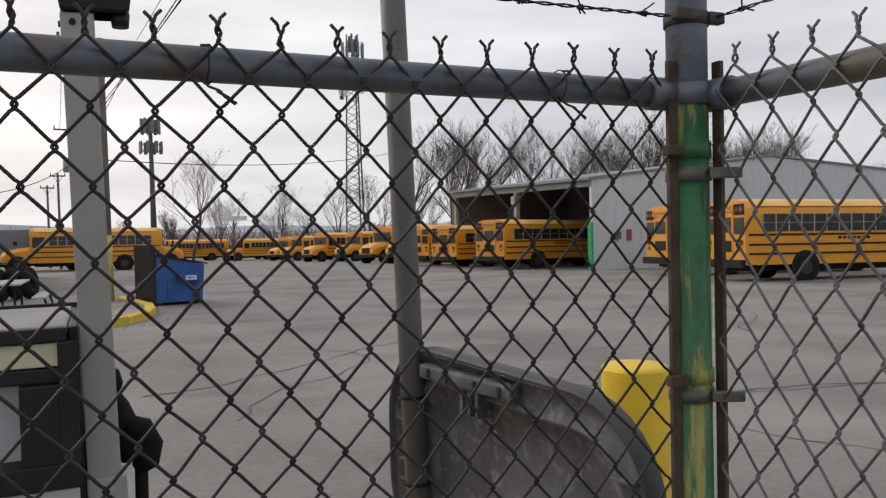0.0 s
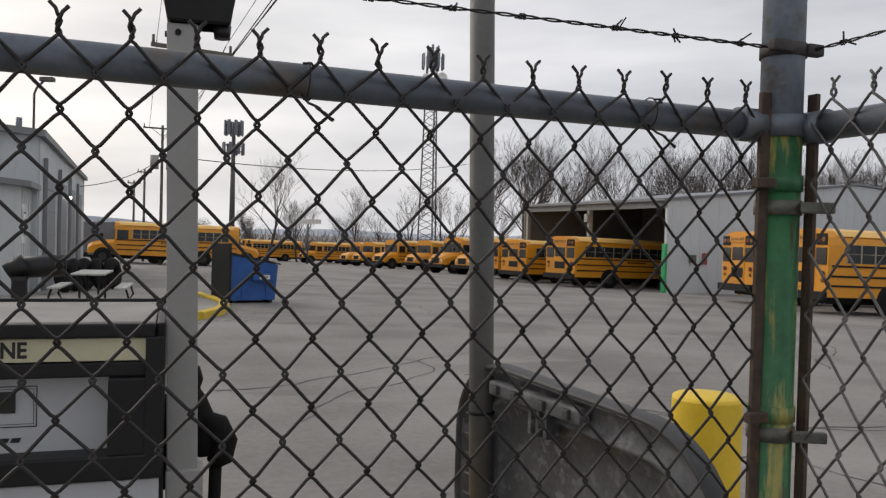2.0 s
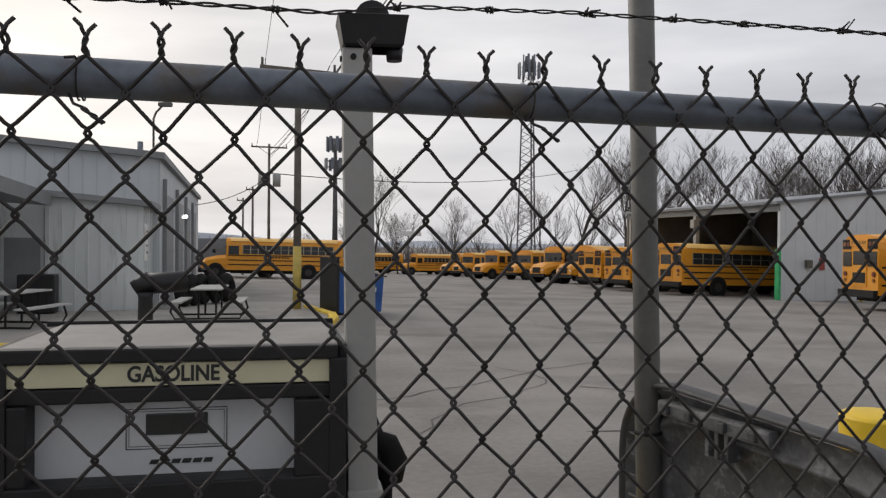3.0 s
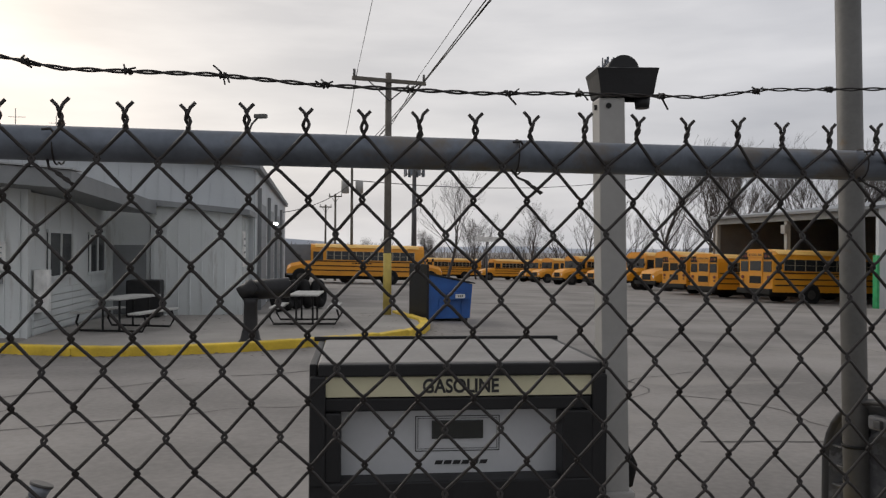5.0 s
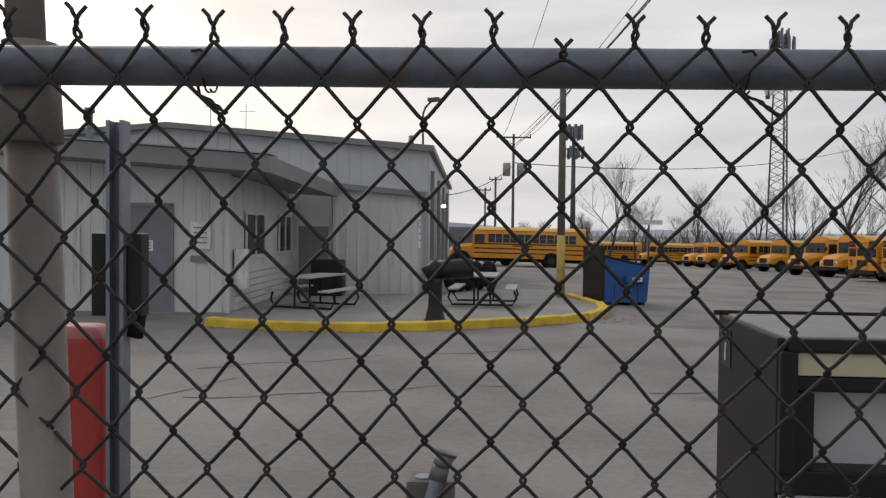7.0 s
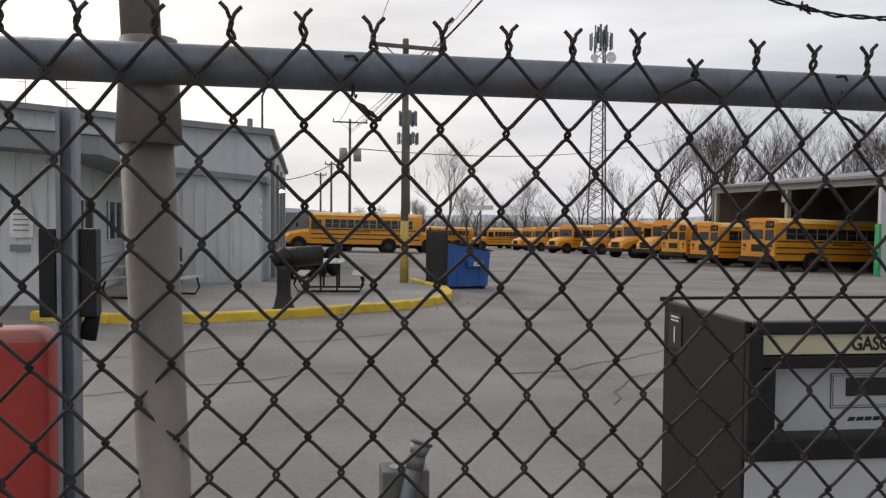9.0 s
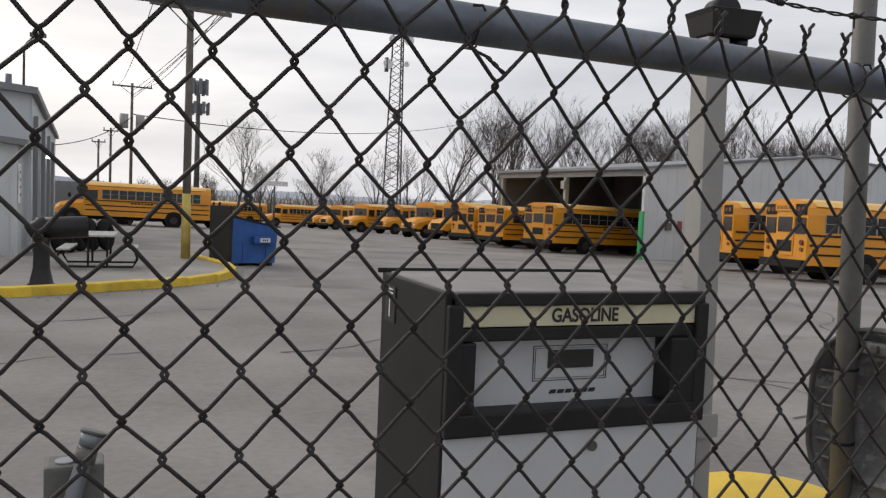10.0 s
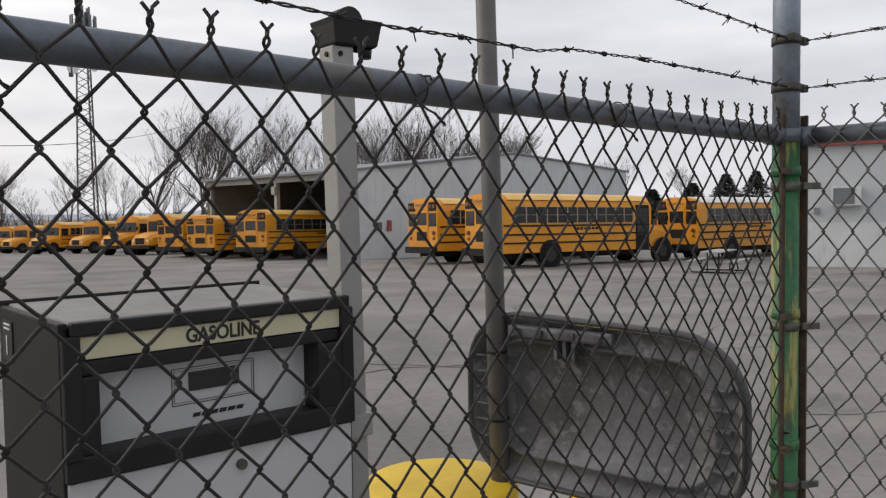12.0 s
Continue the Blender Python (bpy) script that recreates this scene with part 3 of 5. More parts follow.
for i in range(6):
    # maker's mark as plain slanted bars
    bm = bmesh.new()
    x = -0.05 + i * 0.0195
    prism(bm, [(x, 1.268), (x + 0.0155, 1.268), (x + 0.019, 1.2765), (x + 0.0035, 1.2765)], 0.0425, 0.0439)
    part("maker_mark", bm, M_ink, pump)
bx("lower_door", (0, 0.008, 0.66), (PW - 0.012, 0.03, 1.08), M_white, pump, "white enamel lower door", bev=0.004)
rd("lock", (0.03, -0.016, 1.165), (0.03, -0.004, 1.165), 0.011, M_band, pump, "round steel lock", n=20)
bx("plinth", (0, PD / 2, 0.0555), (PW - 0.03, PD - 0.04, 0.129), M_black, pump)
bx("number_label", (-PW / 2 - 0.0015, 0.345, 1.425), (0.003, 0.075, 0.085), M_ink, pump, "black number label")
SIDE = Matrix.Rotation(radians(-90), 4, "Z") @ Matrix.Rotation(radians(90), 4, "X")
word("label_number", "1", 0.06, Matrix.Translation((-PW / 2 - 0.0042, 0.345, 1.413)) @ SIDE, M_label, pump)
for i in range(2):
    bx("label_bar", (-PW / 2 - 0.0036, 0.345, 1.46 - i * 0.009), (0.001, 0.045, 0.004), M_label, pump)
bm = bmesh.new()
box(bm, (PW / 2 + 0.02, 0.27, 1.2), (0.05, 0.1, 0.2), 0, 0.015)
part("nozzle_boot", bm, M_rubber, pump, "black nozzle holster")
nx = PW / 2
wires("nozzle", [([(nx + 0.045, 0.25, 1.37), (nx + 0.05, 0.25, 1.36), (nx + 0.055, 0.25, 1.335), (nx + 0.058, 0.25, 1.31)], [0.012, 0.024, 0.026, 0.014]),
                 ([(nx + 0.05, 0.25, 1.32), (nx + 0.062, 0.25, 1.285), (nx + 0.075, 0.25, 1.25), (nx + 0.085, 0.25, 1.2), (nx + 0.09, 0.25, 1.17)], [0.02, 0.03, 0.032, 0.03, 0.02]),
                 ([(nx + 0.08, 0.24, 1.25), (nx + 0.11, 0.24, 1.235), (nx + 0.125, 0.24, 1.2), (nx + 0.12, 0.24, 1.165), (nx + 0.1, 0.24, 1.15)], [0.022, 0.03, 0.032, 0.028, 0.016])],
      M_rubber, pump, "black rubber-covered nozzle", n=12)
wires("hose", [([(nx + 0.11, 0.24, 1.16), (nx + 0.108, 0.24, 1.05), (nx + 0.09, 0.23, 0.9), (nx + 0.07, 0.22, 0.5)], 0.014)], M_rubber, pump, "black fuel hose", n=10)

# ---- lamp post beside the pump ----
lamp = thing("lamp_post", pose(0.41, 0.7, 0, 0, -1.1, -4), "pale grey square steel post with black floodlight", "lamp post")
bx("post", (0, 0, 1.038), (0.058, 0.058, 2.076), M_pole, lamp, bev=0.003)
bx("junction_box", (0.004, -0.004, 1.185), (0.07, 0.07, 0.055), M_pole, lamp, bev=0.004)
rd("screw", (-0.033, -0.006, 2.058), (-0.028, -0.006, 2.058), 0.006, M_busblack, lamp, n=12)
rd("screw", (-0.008, -0.033, 2.058), (-0.008, -0.029, 2.058), 0.006, M_busblack, lamp, n=12)
head = loft("lamp_housing", [[(x * sx + 0.031, y * sy, z) for x, y in ((-.5, -.5), (.5, -.5), (.5, .5), (-.5, .5))] for z, sx, sy in ((2.077, 0.108, 0.07), (2.082, 0.118, 0.08), (2.125, 0.132, 0.095), (2.137, 0.138, 0.1), (2.139, 0.13, 0.09))],
            M_black, lamp, True, "black floodlight housing", False)
rd("sensor_cap", (0.031, -0.02, 2.138), (0.031, 0.03, 2.138), 0.034, M_black, head, n=24)
rd("lens", (0.074, -0.01, 2.055), (0.074, -0.01, 2.08), 0.015, M_black, head, r1=0.018, n=16)

# ---- steel channel, red cabinet, goose-neck pipe by the far pump ----
strut = thing("channel_post", pose(-1.703, 1.07, 0), "zinc slotted steel channel post", "post")
bm = bmesh.new()
prism(bm, [(-0.021, 0.021), (0.021, 0.021), (0.021, -0.021), (0.012, -0.021), (0.012, -0.017), (0.017, -0.017), (0.017, 0.017), (-0.017, 0.017), (-0.017, -0.017), (-0.012, -0.017), (-0.012, -0.021), (-0.021, -0.021)], 0, 1.95, "z")
part("channel", bm, M_strut, strut)
for sx in (-1, 1):
    bx("control_box", (sx * 0.043 - 0.003, 0.02, 1.581), (0.036, 0.05, 0.2), M_black, strut, "black enamel box", bev=0.004)
rd("holster", (0.03, 0.02, 1.43), (0.046, 0.02, 1.485), 0.022, M_rubber, strut, "black nozzle end", r1=0.015)
redp = thing("red_cabinet", pose(-1.866, 1.175, 0, 0, 0, 0), "faded red painted metal cabinet with rounded top", "cabinet")
loft("body", [[(x * 0.2 * a, y * 0.11 * a, z) for x, y in [(q[0] - .5, q[1] - .5) for q in rounded(1, 1, 0.1, 4)]] for z, a in ((0, 1), (1.4, 1), (1.411, 0.985), (1.418, 0.95))], M_red, redp, False, "faded red sheet metal")
loft("top_cover", [[(x * 0.2 * a, y * 0.11 * a, z) for x, y in [(q[0] - .5, q[1] - .5) for q in rounded(1, 1, 0.14, 4)]] for z, a in ((1.417, 0.96), (1.426, 0.93), (1.441, 0.8), (1.447, 0.6))], M_redtop, redp, True, "pinkish red cover")
rd("cap", (-0.03, 0.01, 1.44), (-0.03, 0.01, 1.457), 0.012, M_rust, redp)
for i in range(4):
    bx("print_bar", (-0.062, -0.0562, 1.31 - i * 0.058), (0.026, 0.002, 0.04), M_label, redp, "faded white print")
goose = thing("vent_pipe", pose(-0.93, 1.06, 0), "grey cast box with galvanised pipe and elbow fitting", "pipe")
bx("box", (-0.013, 0, 0.555), (0.114, 0.085, 1.11), M_boxgrey, goose, "grey cast metal box", bev=0.008)
rd("cover_disc", (-0.03, -0.01, 1.108), (-0.03, -0.01, 1.114), 0.02, M_strut, goose, n=24)
gp = [(-0.03, -0.062, 0.1), (-0.028, -0.062, 0.8), (-0.022, -0.062, 1.02), (-0.008, -0.06, 1.08), (0.006, -0.055, 1.125), (0.012, -0.05, 1.15)]
wires("pipe", [(gp, 0.0165)], M_strut, goose, "pale blue-grey pipe", n=18)
rd("collar", (0.004, -0.056, 1.118), (0.011, -0.051, 1.148), 0.0215, M_boxgrey, goose, n=20)
rd("elbow_cap", (0.012, -0.05, 1.15), (0.022, -0.046, 1.176), 0.0195, M_strut, goose, n=20, r1=0.025)
rd("cap_rim", (0.022, -0.046, 1.175), (0.024, -0.045, 1.181), 0.027, M_galv_dark, goose, n=20)


# ---- school buses ----
def bus(name, hooded, m, label, roof):
    """A school bus 10.7 m long; its front points along +x, origin on the ground under its middle."""
    b = thing(name, m, label, "school bus", "parked school buses")
    L0, L1 = -5.35, (3.35 if hooded else 5.2)
    w, zb, zt = 1.2, 0.62, 3.05
    prof = [(-w, zb), (-w, 2.45), (-w + 0.06, 2.72), (-w + 0.3, 2.95), (-0.45, zt), (0.45, zt), (w - 0.3, 2.95), (w - 0.06, 2.72), (w, 2.45), (w, zb)]
    bm = bmesh.new()
    prism(bm, prof, L0, L1, "x")
    part("body", bm, M_bus, b, "yellow sheet-steel body")
    bm = bmesh.new()
    prism(bm, [(-w + 0.02, 2.77), (-w + 0.29, 2.965), (-0.45, zt + 0.012), (0.45, zt + 0.012), (w - 0.29, 2.965), (w - 0.02, 2.77)], L0 + 0.4, L1 - 0.3, "x")
    part("roof", bm, roof, b)
    n = 12
    step = (L1 - 1.2 - (L0 + 0.75)) / n
    for sy in (-1, 1):
        for i in range(n):
            x = L0 + 0.75 + (i + 0.5) * step
            win = bx("window", (x, sy * w, 2.16), (step - 0.07, 0.03, 0.64), M_glass, b, "dark sash window")
            bx("sash_bar", (x, sy * (w + 0.018), 2.16), (step - 0.07, 0.012, 0.02), M_frame, win)
        bx("window_band", (L0 + 0.75 + n * step / 2, sy * w, 2.16), (n * step + 0.05, 0.015, 0.66), M_frame, b)
        for z, h in ((1.72, 0.07), (1.36, 0.07), (1.02, 0.07)):
            bx("rub_rail", ((L0 + L1) / 2, sy * (w + 0.012), z), (L1 - L0 - 0.3, 0.03, h), M_busblack, b, "black rub rail")
        for i in range(7):
            bx("side_print", (-1.2 + i * 0.22, sy * (w + 0.004), 1.58), (0.16, 0.008, 0.1), M_busblack, b, "dark lettering bars")
    if hooded:
        dr = bx("entry_door", (L1 - 0.6, -w, 1.6), (0.85, 0.03, 2.0), M_busblack, b, "black folding entry door")
        bx("door_glass", (L1 - 0.6, -w - 0.02, 1.85), (0.7, 0.01, 1.2), M_glass, dr)
        bx("driver_window", (L1 - 0.55, w, 2.1), (0.75, 0.03, 0.65), M_glass, b)
        bx("windscreen", (L1 + 0.005, 0, 2.15), (0.03, 2.1, 0.75), M_glass, b)
        bx("cap", (L1 - 0.02, 0, 2.75), (0.1, 1.7, 0.26), M_bus, b)
        hood = loft("hood", [[(x, y * hw, z) for y, z in ((-1, 0.72), (-1, zz - 0.25), (-0.75, zz), (0.75, zz), (1, zz - 0.25), (1, 0.72))] for x, hw, zz in ((L1 - 0.02, 1.12, 1.75), (L1 + 0.7, 1.1, 1.68), (L1 + 1.5, 1.02, 1.5), (L1 + 1.75, 0.9, 1.3), (L1 + 1.8, 0.8, 1.1))],
                    M_bus, b, True, "sloping yellow hood", False)
        bx("grille", (L1 + 1.8, 0, 1.05), (0.06, 0.9, 0.45), M_busblack, hood)
        for sy in (-1, 1):
            bx("headlamp", (L1 + 1.76, sy * 0.68, 1.05), (0.06, 0.22, 0.18), M_label, hood)
        bx("bumper", (L1 + 1.9, 0, 0.62), (0.15, 2.3, 0.28), M_busblack, b, bev=0.02)
        for sy in (-1, 1):
            rd("mirror", (L1 + 0.9, sy * 1.3, 1.9), (L1 + 0.9, sy * 1.3, 2.15), 0.09, M_busblack, b, n=10)
    else:
        bx("windscreen", (L1 + 0.005, 0, 2.0), (0.03, 2.1, 0.95), M_glass, b)
        bx("bumper", (L1 + 0.08, 0, 0.6), (0.16, 2.4, 0.28), M_busblack, b, bev=0.02)
    # rear face
    r = L0 - 0.012
    cap = bx("rear_cap", (L0 - 0.03, 0, 2.72), (0.08, 1.15, 0.26), M_bus, b)
    word("lettering", "SCHOOL BUS", 0.17, Matrix.Translation((L0 - 0.072, 0, 2.72)) @ Matrix.Rotation(radians(-90), 4, "Z") @ FRONT, M_ink, b, sx=0.95, bold=0.004)
    for sy in (-1, 1):
        bx("warning_lamp_panel", (r - 0.01, sy * 0.86, 2.66), (0.04, 0.56, 0.4), M_busblack, b, "black lamp panel", bev=0.01)
        bx("rear_window", (r, sy * 0.84, 2.06), (0.03, 0.56, 0.6), M_glass, b)
        for dy, mm in ((-0.12, M_tail), (0.13, M_amber)):
            rd("warning_lamp", (r - 0.05, sy * (0.86 + dy), 2.66), (r - 0.02, sy * (0.86 + dy), 2.66), 0.09, mm, b, n=14)
        rd("tail_lamp", (r - 0.04, sy * 0.95, 1.45), (r, sy * 0.95, 1.45), 0.1, M_tail, b, n=14)
        rd("tail_lamp", (r - 0.04, sy * 0.95, 1.2), (r, sy * 0.95, 1.2), 0.07, M_amber, b, n=14)
    dr = bx("emergency_door", (r, 0, 1.75), (0.035, 0.98, 1.62), M_bus, b)
    bx("door_glass", (r - 0.02, 0, 2.1), (0.02, 0.8, 0.56), M_glass, dr)
    bx("door_vent", (r - 0.02, 0, 1.3), (0.02, 0.84, 0.42), M_busblack, dr)
    bx("bumper", (L0 - 0.1, 0, 0.66), (0.2, 2.42, 0.3), M_busblack, b, "black steel bumper", bev=0.02)
    bx("underframe", ((L0 + L1) / 2, 0, 0.5), (L1 - L0 - 0.6, 1.3, 0.28), M_busblack, b)
    for x in (L0 + 2.6, (L1 + 0.75 if hooded else L1 - 1.9)):
        for sy in (-1, 1):
            bm = bmesh.new()
            rod(bm, (x, sy * 1.2, 0.52), (x, sy * 1.215, 0.52), 0.62, n=24)
            part("wheel_arch", bm, M_busblack, b)
            wh = rd("wheel", (x, sy * 0.92, 0.5), (x, sy * 1.23, 0.5), 0.5, M_rubber, b, "black tyre", n=24)
            rd("rim", (x, sy * 1.2, 0.5), (x, sy * 1.24, 0.5), 0.27, M_rim, wh, n=16)
    return b


def bus_pose(x, y, heading):
    h = radians(heading)
    dx, dy = math.cos(h) * 3, math.sin(h) * 3
    pitch = math.atan2(ground_z(x + dx, y + dy) - ground_z(x - dx, y - dy), 6)
    roll = math.atan2(ground_z(x - dy, y + dx) - ground_z(x + dy, y - dx), 6)
    return Matrix.Translation((x, y, ground_z(x, y))) @ Matrix.Rotation(h, 4, "Z") @ Matrix.Rotation(-pitch, 4, "Y") @ Matrix.Rotation(roll, 4, "X")


def rear_at(x, y, heading):
    """Middle of a bus whose near rear corner stands at x, y."""
    h = radians(heading)
    return x + 5.35 * math.cos(h) - 1.2 * math.sin(h), y + 5.35 * math.sin(h) + 1.2 * math.cos(h), heading


bus_c = bus("school_bus", True, bus_pose(*rear_at(23.0, 20.4, -10)), "yellow school bus with pale roof parked on asphalt", M_busroof)
bus_d = bus("school_bus", False, bus_pose(*rear_at(22.9, 37.4, 12)) @ Matrix.Diagonal((1, 1, 0.92, 1)), "flat-fronted yellow school bus parked half inside a shed", M_busroof)
for x, y, h in (rear_at(24.4, 25.5, -9),):
    copy_thing(bus_c, bus_pose(x, y, h))
bus_w = bus("school_bus", True, bus_pose(*rear_at(34.2, 18.0, -8)), "yellow school bus with white roof parked by another bus", M_buswhite)
copy_thing(bus_d, bus_pose(*rear_at(22.5, 42.4, 13)) @ Matrix.Diagonal((1, 1, 0.92, 1)))
copy_thing(bus_d, bus_pose(*rear_at(23.1, 47.6, 14)) @ Matrix.Diagonal((1, 1, 0.92, 1)))["label"] = "yellow school bus parked in a long row"
for x, y, h in ((29.3, 58.6, 198), (28.7, 63.0, 199), (31.6, 78.1, 200), (29.4, 82.3, 200), (31.0, 97, 201), (31.0, 103, 200), (28.0, 114, 190), (33, 120, 198), (19, 120, 188)):
    copy_thing(bus_c, bus_pose(x, y, h))["label"] = "yellow hooded school bus parked in a long row"
copy_thing(bus_c, bus_pose(2.6, 62.5, 180))["label"] = "yellow hooded school bus standing side-on behind the office"
copy_thing(bus_c, bus_pose(5.0, 67.0, 2))["label"] = "yellow hooded school bus behind another bus"

# ---- open shed and white gabled hall ----
hall = thing("metal_hall", pose(0, 0, 0), "white ribbed-metal gabled hall with open bus shed", "building")
X0, X1, Y0, Y1 = 26.2, 52.4, 33.8, 50.0
bm = bmesh.new()
prism(bm, [(X0, -1.6), (X1, -1.9), (X1, 4.2), (39.3, 5.1), (X0, 3.75)], Y0, Y0 + 0.2)
part("gable_wall", bm, M_metalwall, hall)
for i in range(44):
    x = X0 + 0.3 + i * 0.6
    top = 3.72 + (5.12 - 3.75) * (1 - abs(x - 39.3) / 13.1) if x < 39.3 else 4.17 + (5.08 - 4.2) * (1 - abs(x - 39.3) / 13.1)
    bx("wall_rib", (x, Y0 - 0.004, (top - 1.3) / 2), (0.03, 0.012, top + 1.3), M_metalwall, hall)
bm = bmesh.new()
prism(bm, [(X0 - 0.3, 3.72), (39.3, 5.13), (X1 + 0.3, 4.17), (X1 + 0.3, 4.3), (39.3, 5.24), (X0 - 0.3, 3.86)], Y0 - 0.12, Y1 + 0.3)
part("roof", bm, M_door, hall, "grey metal roof")
bx("side_wall", (X1 - 0.1, (Y0 + Y1) / 2, 1.2), (0.2, Y1 - Y0, 5.6), M_metalwall, hall)
# inner walls darker than the white metal, with the shed's shade in their colour
bm = bmesh.new()
prism(bm, [(X0, -1.9), (X1, -2.1), (X1, 4.2), (39.3, 5.1), (X0, 3.75)], Y1 - 0.1, Y1 + 0.1)
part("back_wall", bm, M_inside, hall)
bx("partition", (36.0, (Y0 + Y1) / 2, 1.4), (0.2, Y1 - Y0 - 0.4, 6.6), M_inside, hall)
bx("corner_trim", (X0 - 0.04, Y0 + 0.1, 0.2), (0.14, 0.3, 2.6), M_greentrim, hall, "green painted door edge")
bx("lintel", (X0 + 0.1, (Y0 + Y1) / 2, 3.55), (0.25, Y1 - Y0, 0.35), M_fascia, hall, "grey steel lintel")
for y in (41.6, 49.7):
    bx("shed_column", (X0 + 0.15, y, 1.2), (0.24, 0.26, 4.9), M_pole, hall, "pale concrete column")
bx("column_bracket", (X0 - 0.05, 41.6, 2.9), (0.2, 0.4, 0.5), M_pole, hall, bev=0.03)
bx("meter_box", (X0 + 1.6, Y0 - 0.1, 0.75), (0.35, 0.15, 0.4), M_band, hall)
bx("notice", (X0 + 2.4, Y0 - 0.06, 0.75), (0.3, 0.04, 0.6), M_redtrim, hall, "red notice")
rd("yard_post", (X0 + 4.1, Y0 - 0.8, ground_z(30, 33)), (X0 + 4.1, Y0 - 0.8, ground_z(30, 33) + 1.0), 0.08, M_yellow, hall, "yellow guard post")

# ---- white building with wall air conditioner ----
ac = thing("white_building", pose(30.9, 12.3, 0, 0, 0, -68.8), "white painted building with red eave and wall air conditioner", "building")
bx("wall", (7, 3.0, 1.4), (14, 6, 5.0), M_metalwall, ac)
bx("base_course", (7, -0.02, -0.1), (14.04, 0.1, 2.0), M_wallgrey, ac)
bx("eave_trim", (7, -0.1, 3.9), (14.3, 0.3, 0.14), M_redtrim, ac, "red eave trim")
bx("roof", (7, 3, 4.05), (14.4, 6.4, 0.15), M_roof, ac)
cond = bx("air_conditioner", (1.9, -0.25, 1.9), (1.0, 0.5, 0.72), M_wallgrey, ac, "beige wall air conditioner", bev=0.02)
bx("louvre_back", (1.82, -0.505, 1.9), (0.72, 0.01, 0.6), M_door, cond)
for i in range(6):
    bx("louvre", (1.82, -0.515, 1.65 + i * 0.1), (0.72, 0.02, 0.02), M_fascia, cond)
bx("wall_box", (0.9, -0.07, 1.35), (0.2, 0.15, 0.26), M_fascia, ac)

# ---- office ----
office = thing("office_building", pose(0, 0, 0), "grey-white sided office with sloping porch roof and annex", "building")
bm = bmesh.new()
prism(bm, [(-16.0, -0.5), (-6.25, -0.5), (-6.25, 2.9), (-16.0, 3.58)], 17.0, 17.2)
part("front_wall", bm, M_wallgrey, office)
for i in range(32):
    x = -15.7 + i * 0.3
    if not -8.75 < x < -7.48:
        bx("batten", (x, 16.988, 1.2 - (x + 6.25) * 0.034), (0.035, 0.024, 3.3 - (x + 6.25) * 0.068), M_wallgrey, office)
bx("corner_board", (-6.27, 16.97, 1.25), (0.1, 0.05, 3.1), M_wallgrey, office)
bx("footing", (-11.1, 16.97, -0.28), (9.7, 0.06, 0.14), M_conc, office, "stained concrete footing")
door = bx("door", (-8.11, 16.975, 0.96), (1.1, 0.06, 2.36), M_door, office, "grey steel door")
for x in (-8.7, -7.52):
    bx("door_frame", (x, 16.965, 0.98), (0.07, 0.06, 2.42), M_fascia, door)
bx("door_frame", (-8.11, 16.965, 2.19), (1.25, 0.06, 0.07), M_fascia, door)
bx("door_sign", (-8.12, 16.935, 1.27), (0.36, 0.02, 0.24), M_label, door, "white notice")
for i in range(3):
    bx("sign_bar", (-8.12, 16.92, 1.33 - i * 0.06), (0.28, 0.01, 0.02), M_redtrim if i < 2 else M_ink, door)
rd("door_knob", (-8.55, 16.9, 0.85), (-8.55, 16.95, 0.85), 0.035, M_galv, door)
bx("meter_pipe", (-9.62, 16.94, 0.95), (0.05, 0.05, 1.6), M_wallgrey, office)
bx("notice_board", (-6.87, 16.96, 1.5), (0.44, 0.06, 0.6), M_label, office, "white notice board")
for i in range(4):
    bx("notice_bar", (-6.87, 16.925, 1.68 - i * 0.11), (0.3, 0.01, 0.03), M_fascia, office)
bx("letter_slot", (-6.9, 16.955, 0.99), (0.38, 0.08, 0.13), M_fascia, office)
bx("porch_wall", (-6.35, 20.3, 1.25), (0.2, 6.2, 3.2), M_wallgrey, office)
for y0, wd in ((19.1, 1.7), (22.3, 1.5)):
    win = bx("window", (-6.24, y0, 1.52), (0.06, wd, 1.0), M_glass, office, "dark office window")
    for z in (0.99, 2.05):
        bx("window_frame", (-6.215, y0, z), (0.06, wd + 0.16, 0.08), M_wallgrey, win)
    for dy in (-wd / 2, 0, wd / 2):
        bx("window_frame", (-6.2, y0 + dy, 1.52), (0.04, 0.07, 1.06), M_wallgrey, win)
for i in range(6):
    bx("clapboard", (-6.22, 20.2, -0.12 + i * 0.16), (0.05, 5.9, 0.14), M_wallgrey, office)
bx("wall_cabinet", (-6.1, 17.5, 0.75), (0.2, 0.5, 0.9), M_label, office, "white wall cabinet")
bx("recess_wall", (-5.75, 23.55, 1.2), (1.4, 0.2, 3.1), M_wallgrey, office)
bx("recess_door", (-5.6, 23.43, 0.75), (0.9, 0.05, 2.0), M_fascia, office)
bm = bmesh.new()
prism(bm, [(-5.0, -0.5), (-2.45, -0.5), (-2.45, 2.66), (-5.0, 2.9)], 23.3, 25.75)
part("annex_wall", bm, M_wallgrey, office)
for i in range(8):
    bx("batten", (-4.9 + i * 0.33, 23.285, 1.08), (0.04, 0.03, 3.1), M_wallgrey, office)
for i in range(5):
    bx("batten", (-2.435, 23.5 + i * 0.5, 1.05), (0.03, 0.04, 3.1), M_wallgrey, office)
bm = bmesh.new()
prism(bm, [(-5.0, 2.9), (-2.2, 2.64), (-2.2, 2.8), (-5.0, 3.06)], 23.05, 25.78)
part("annex_roof", bm, M_fascia, office, "grey metal eave")
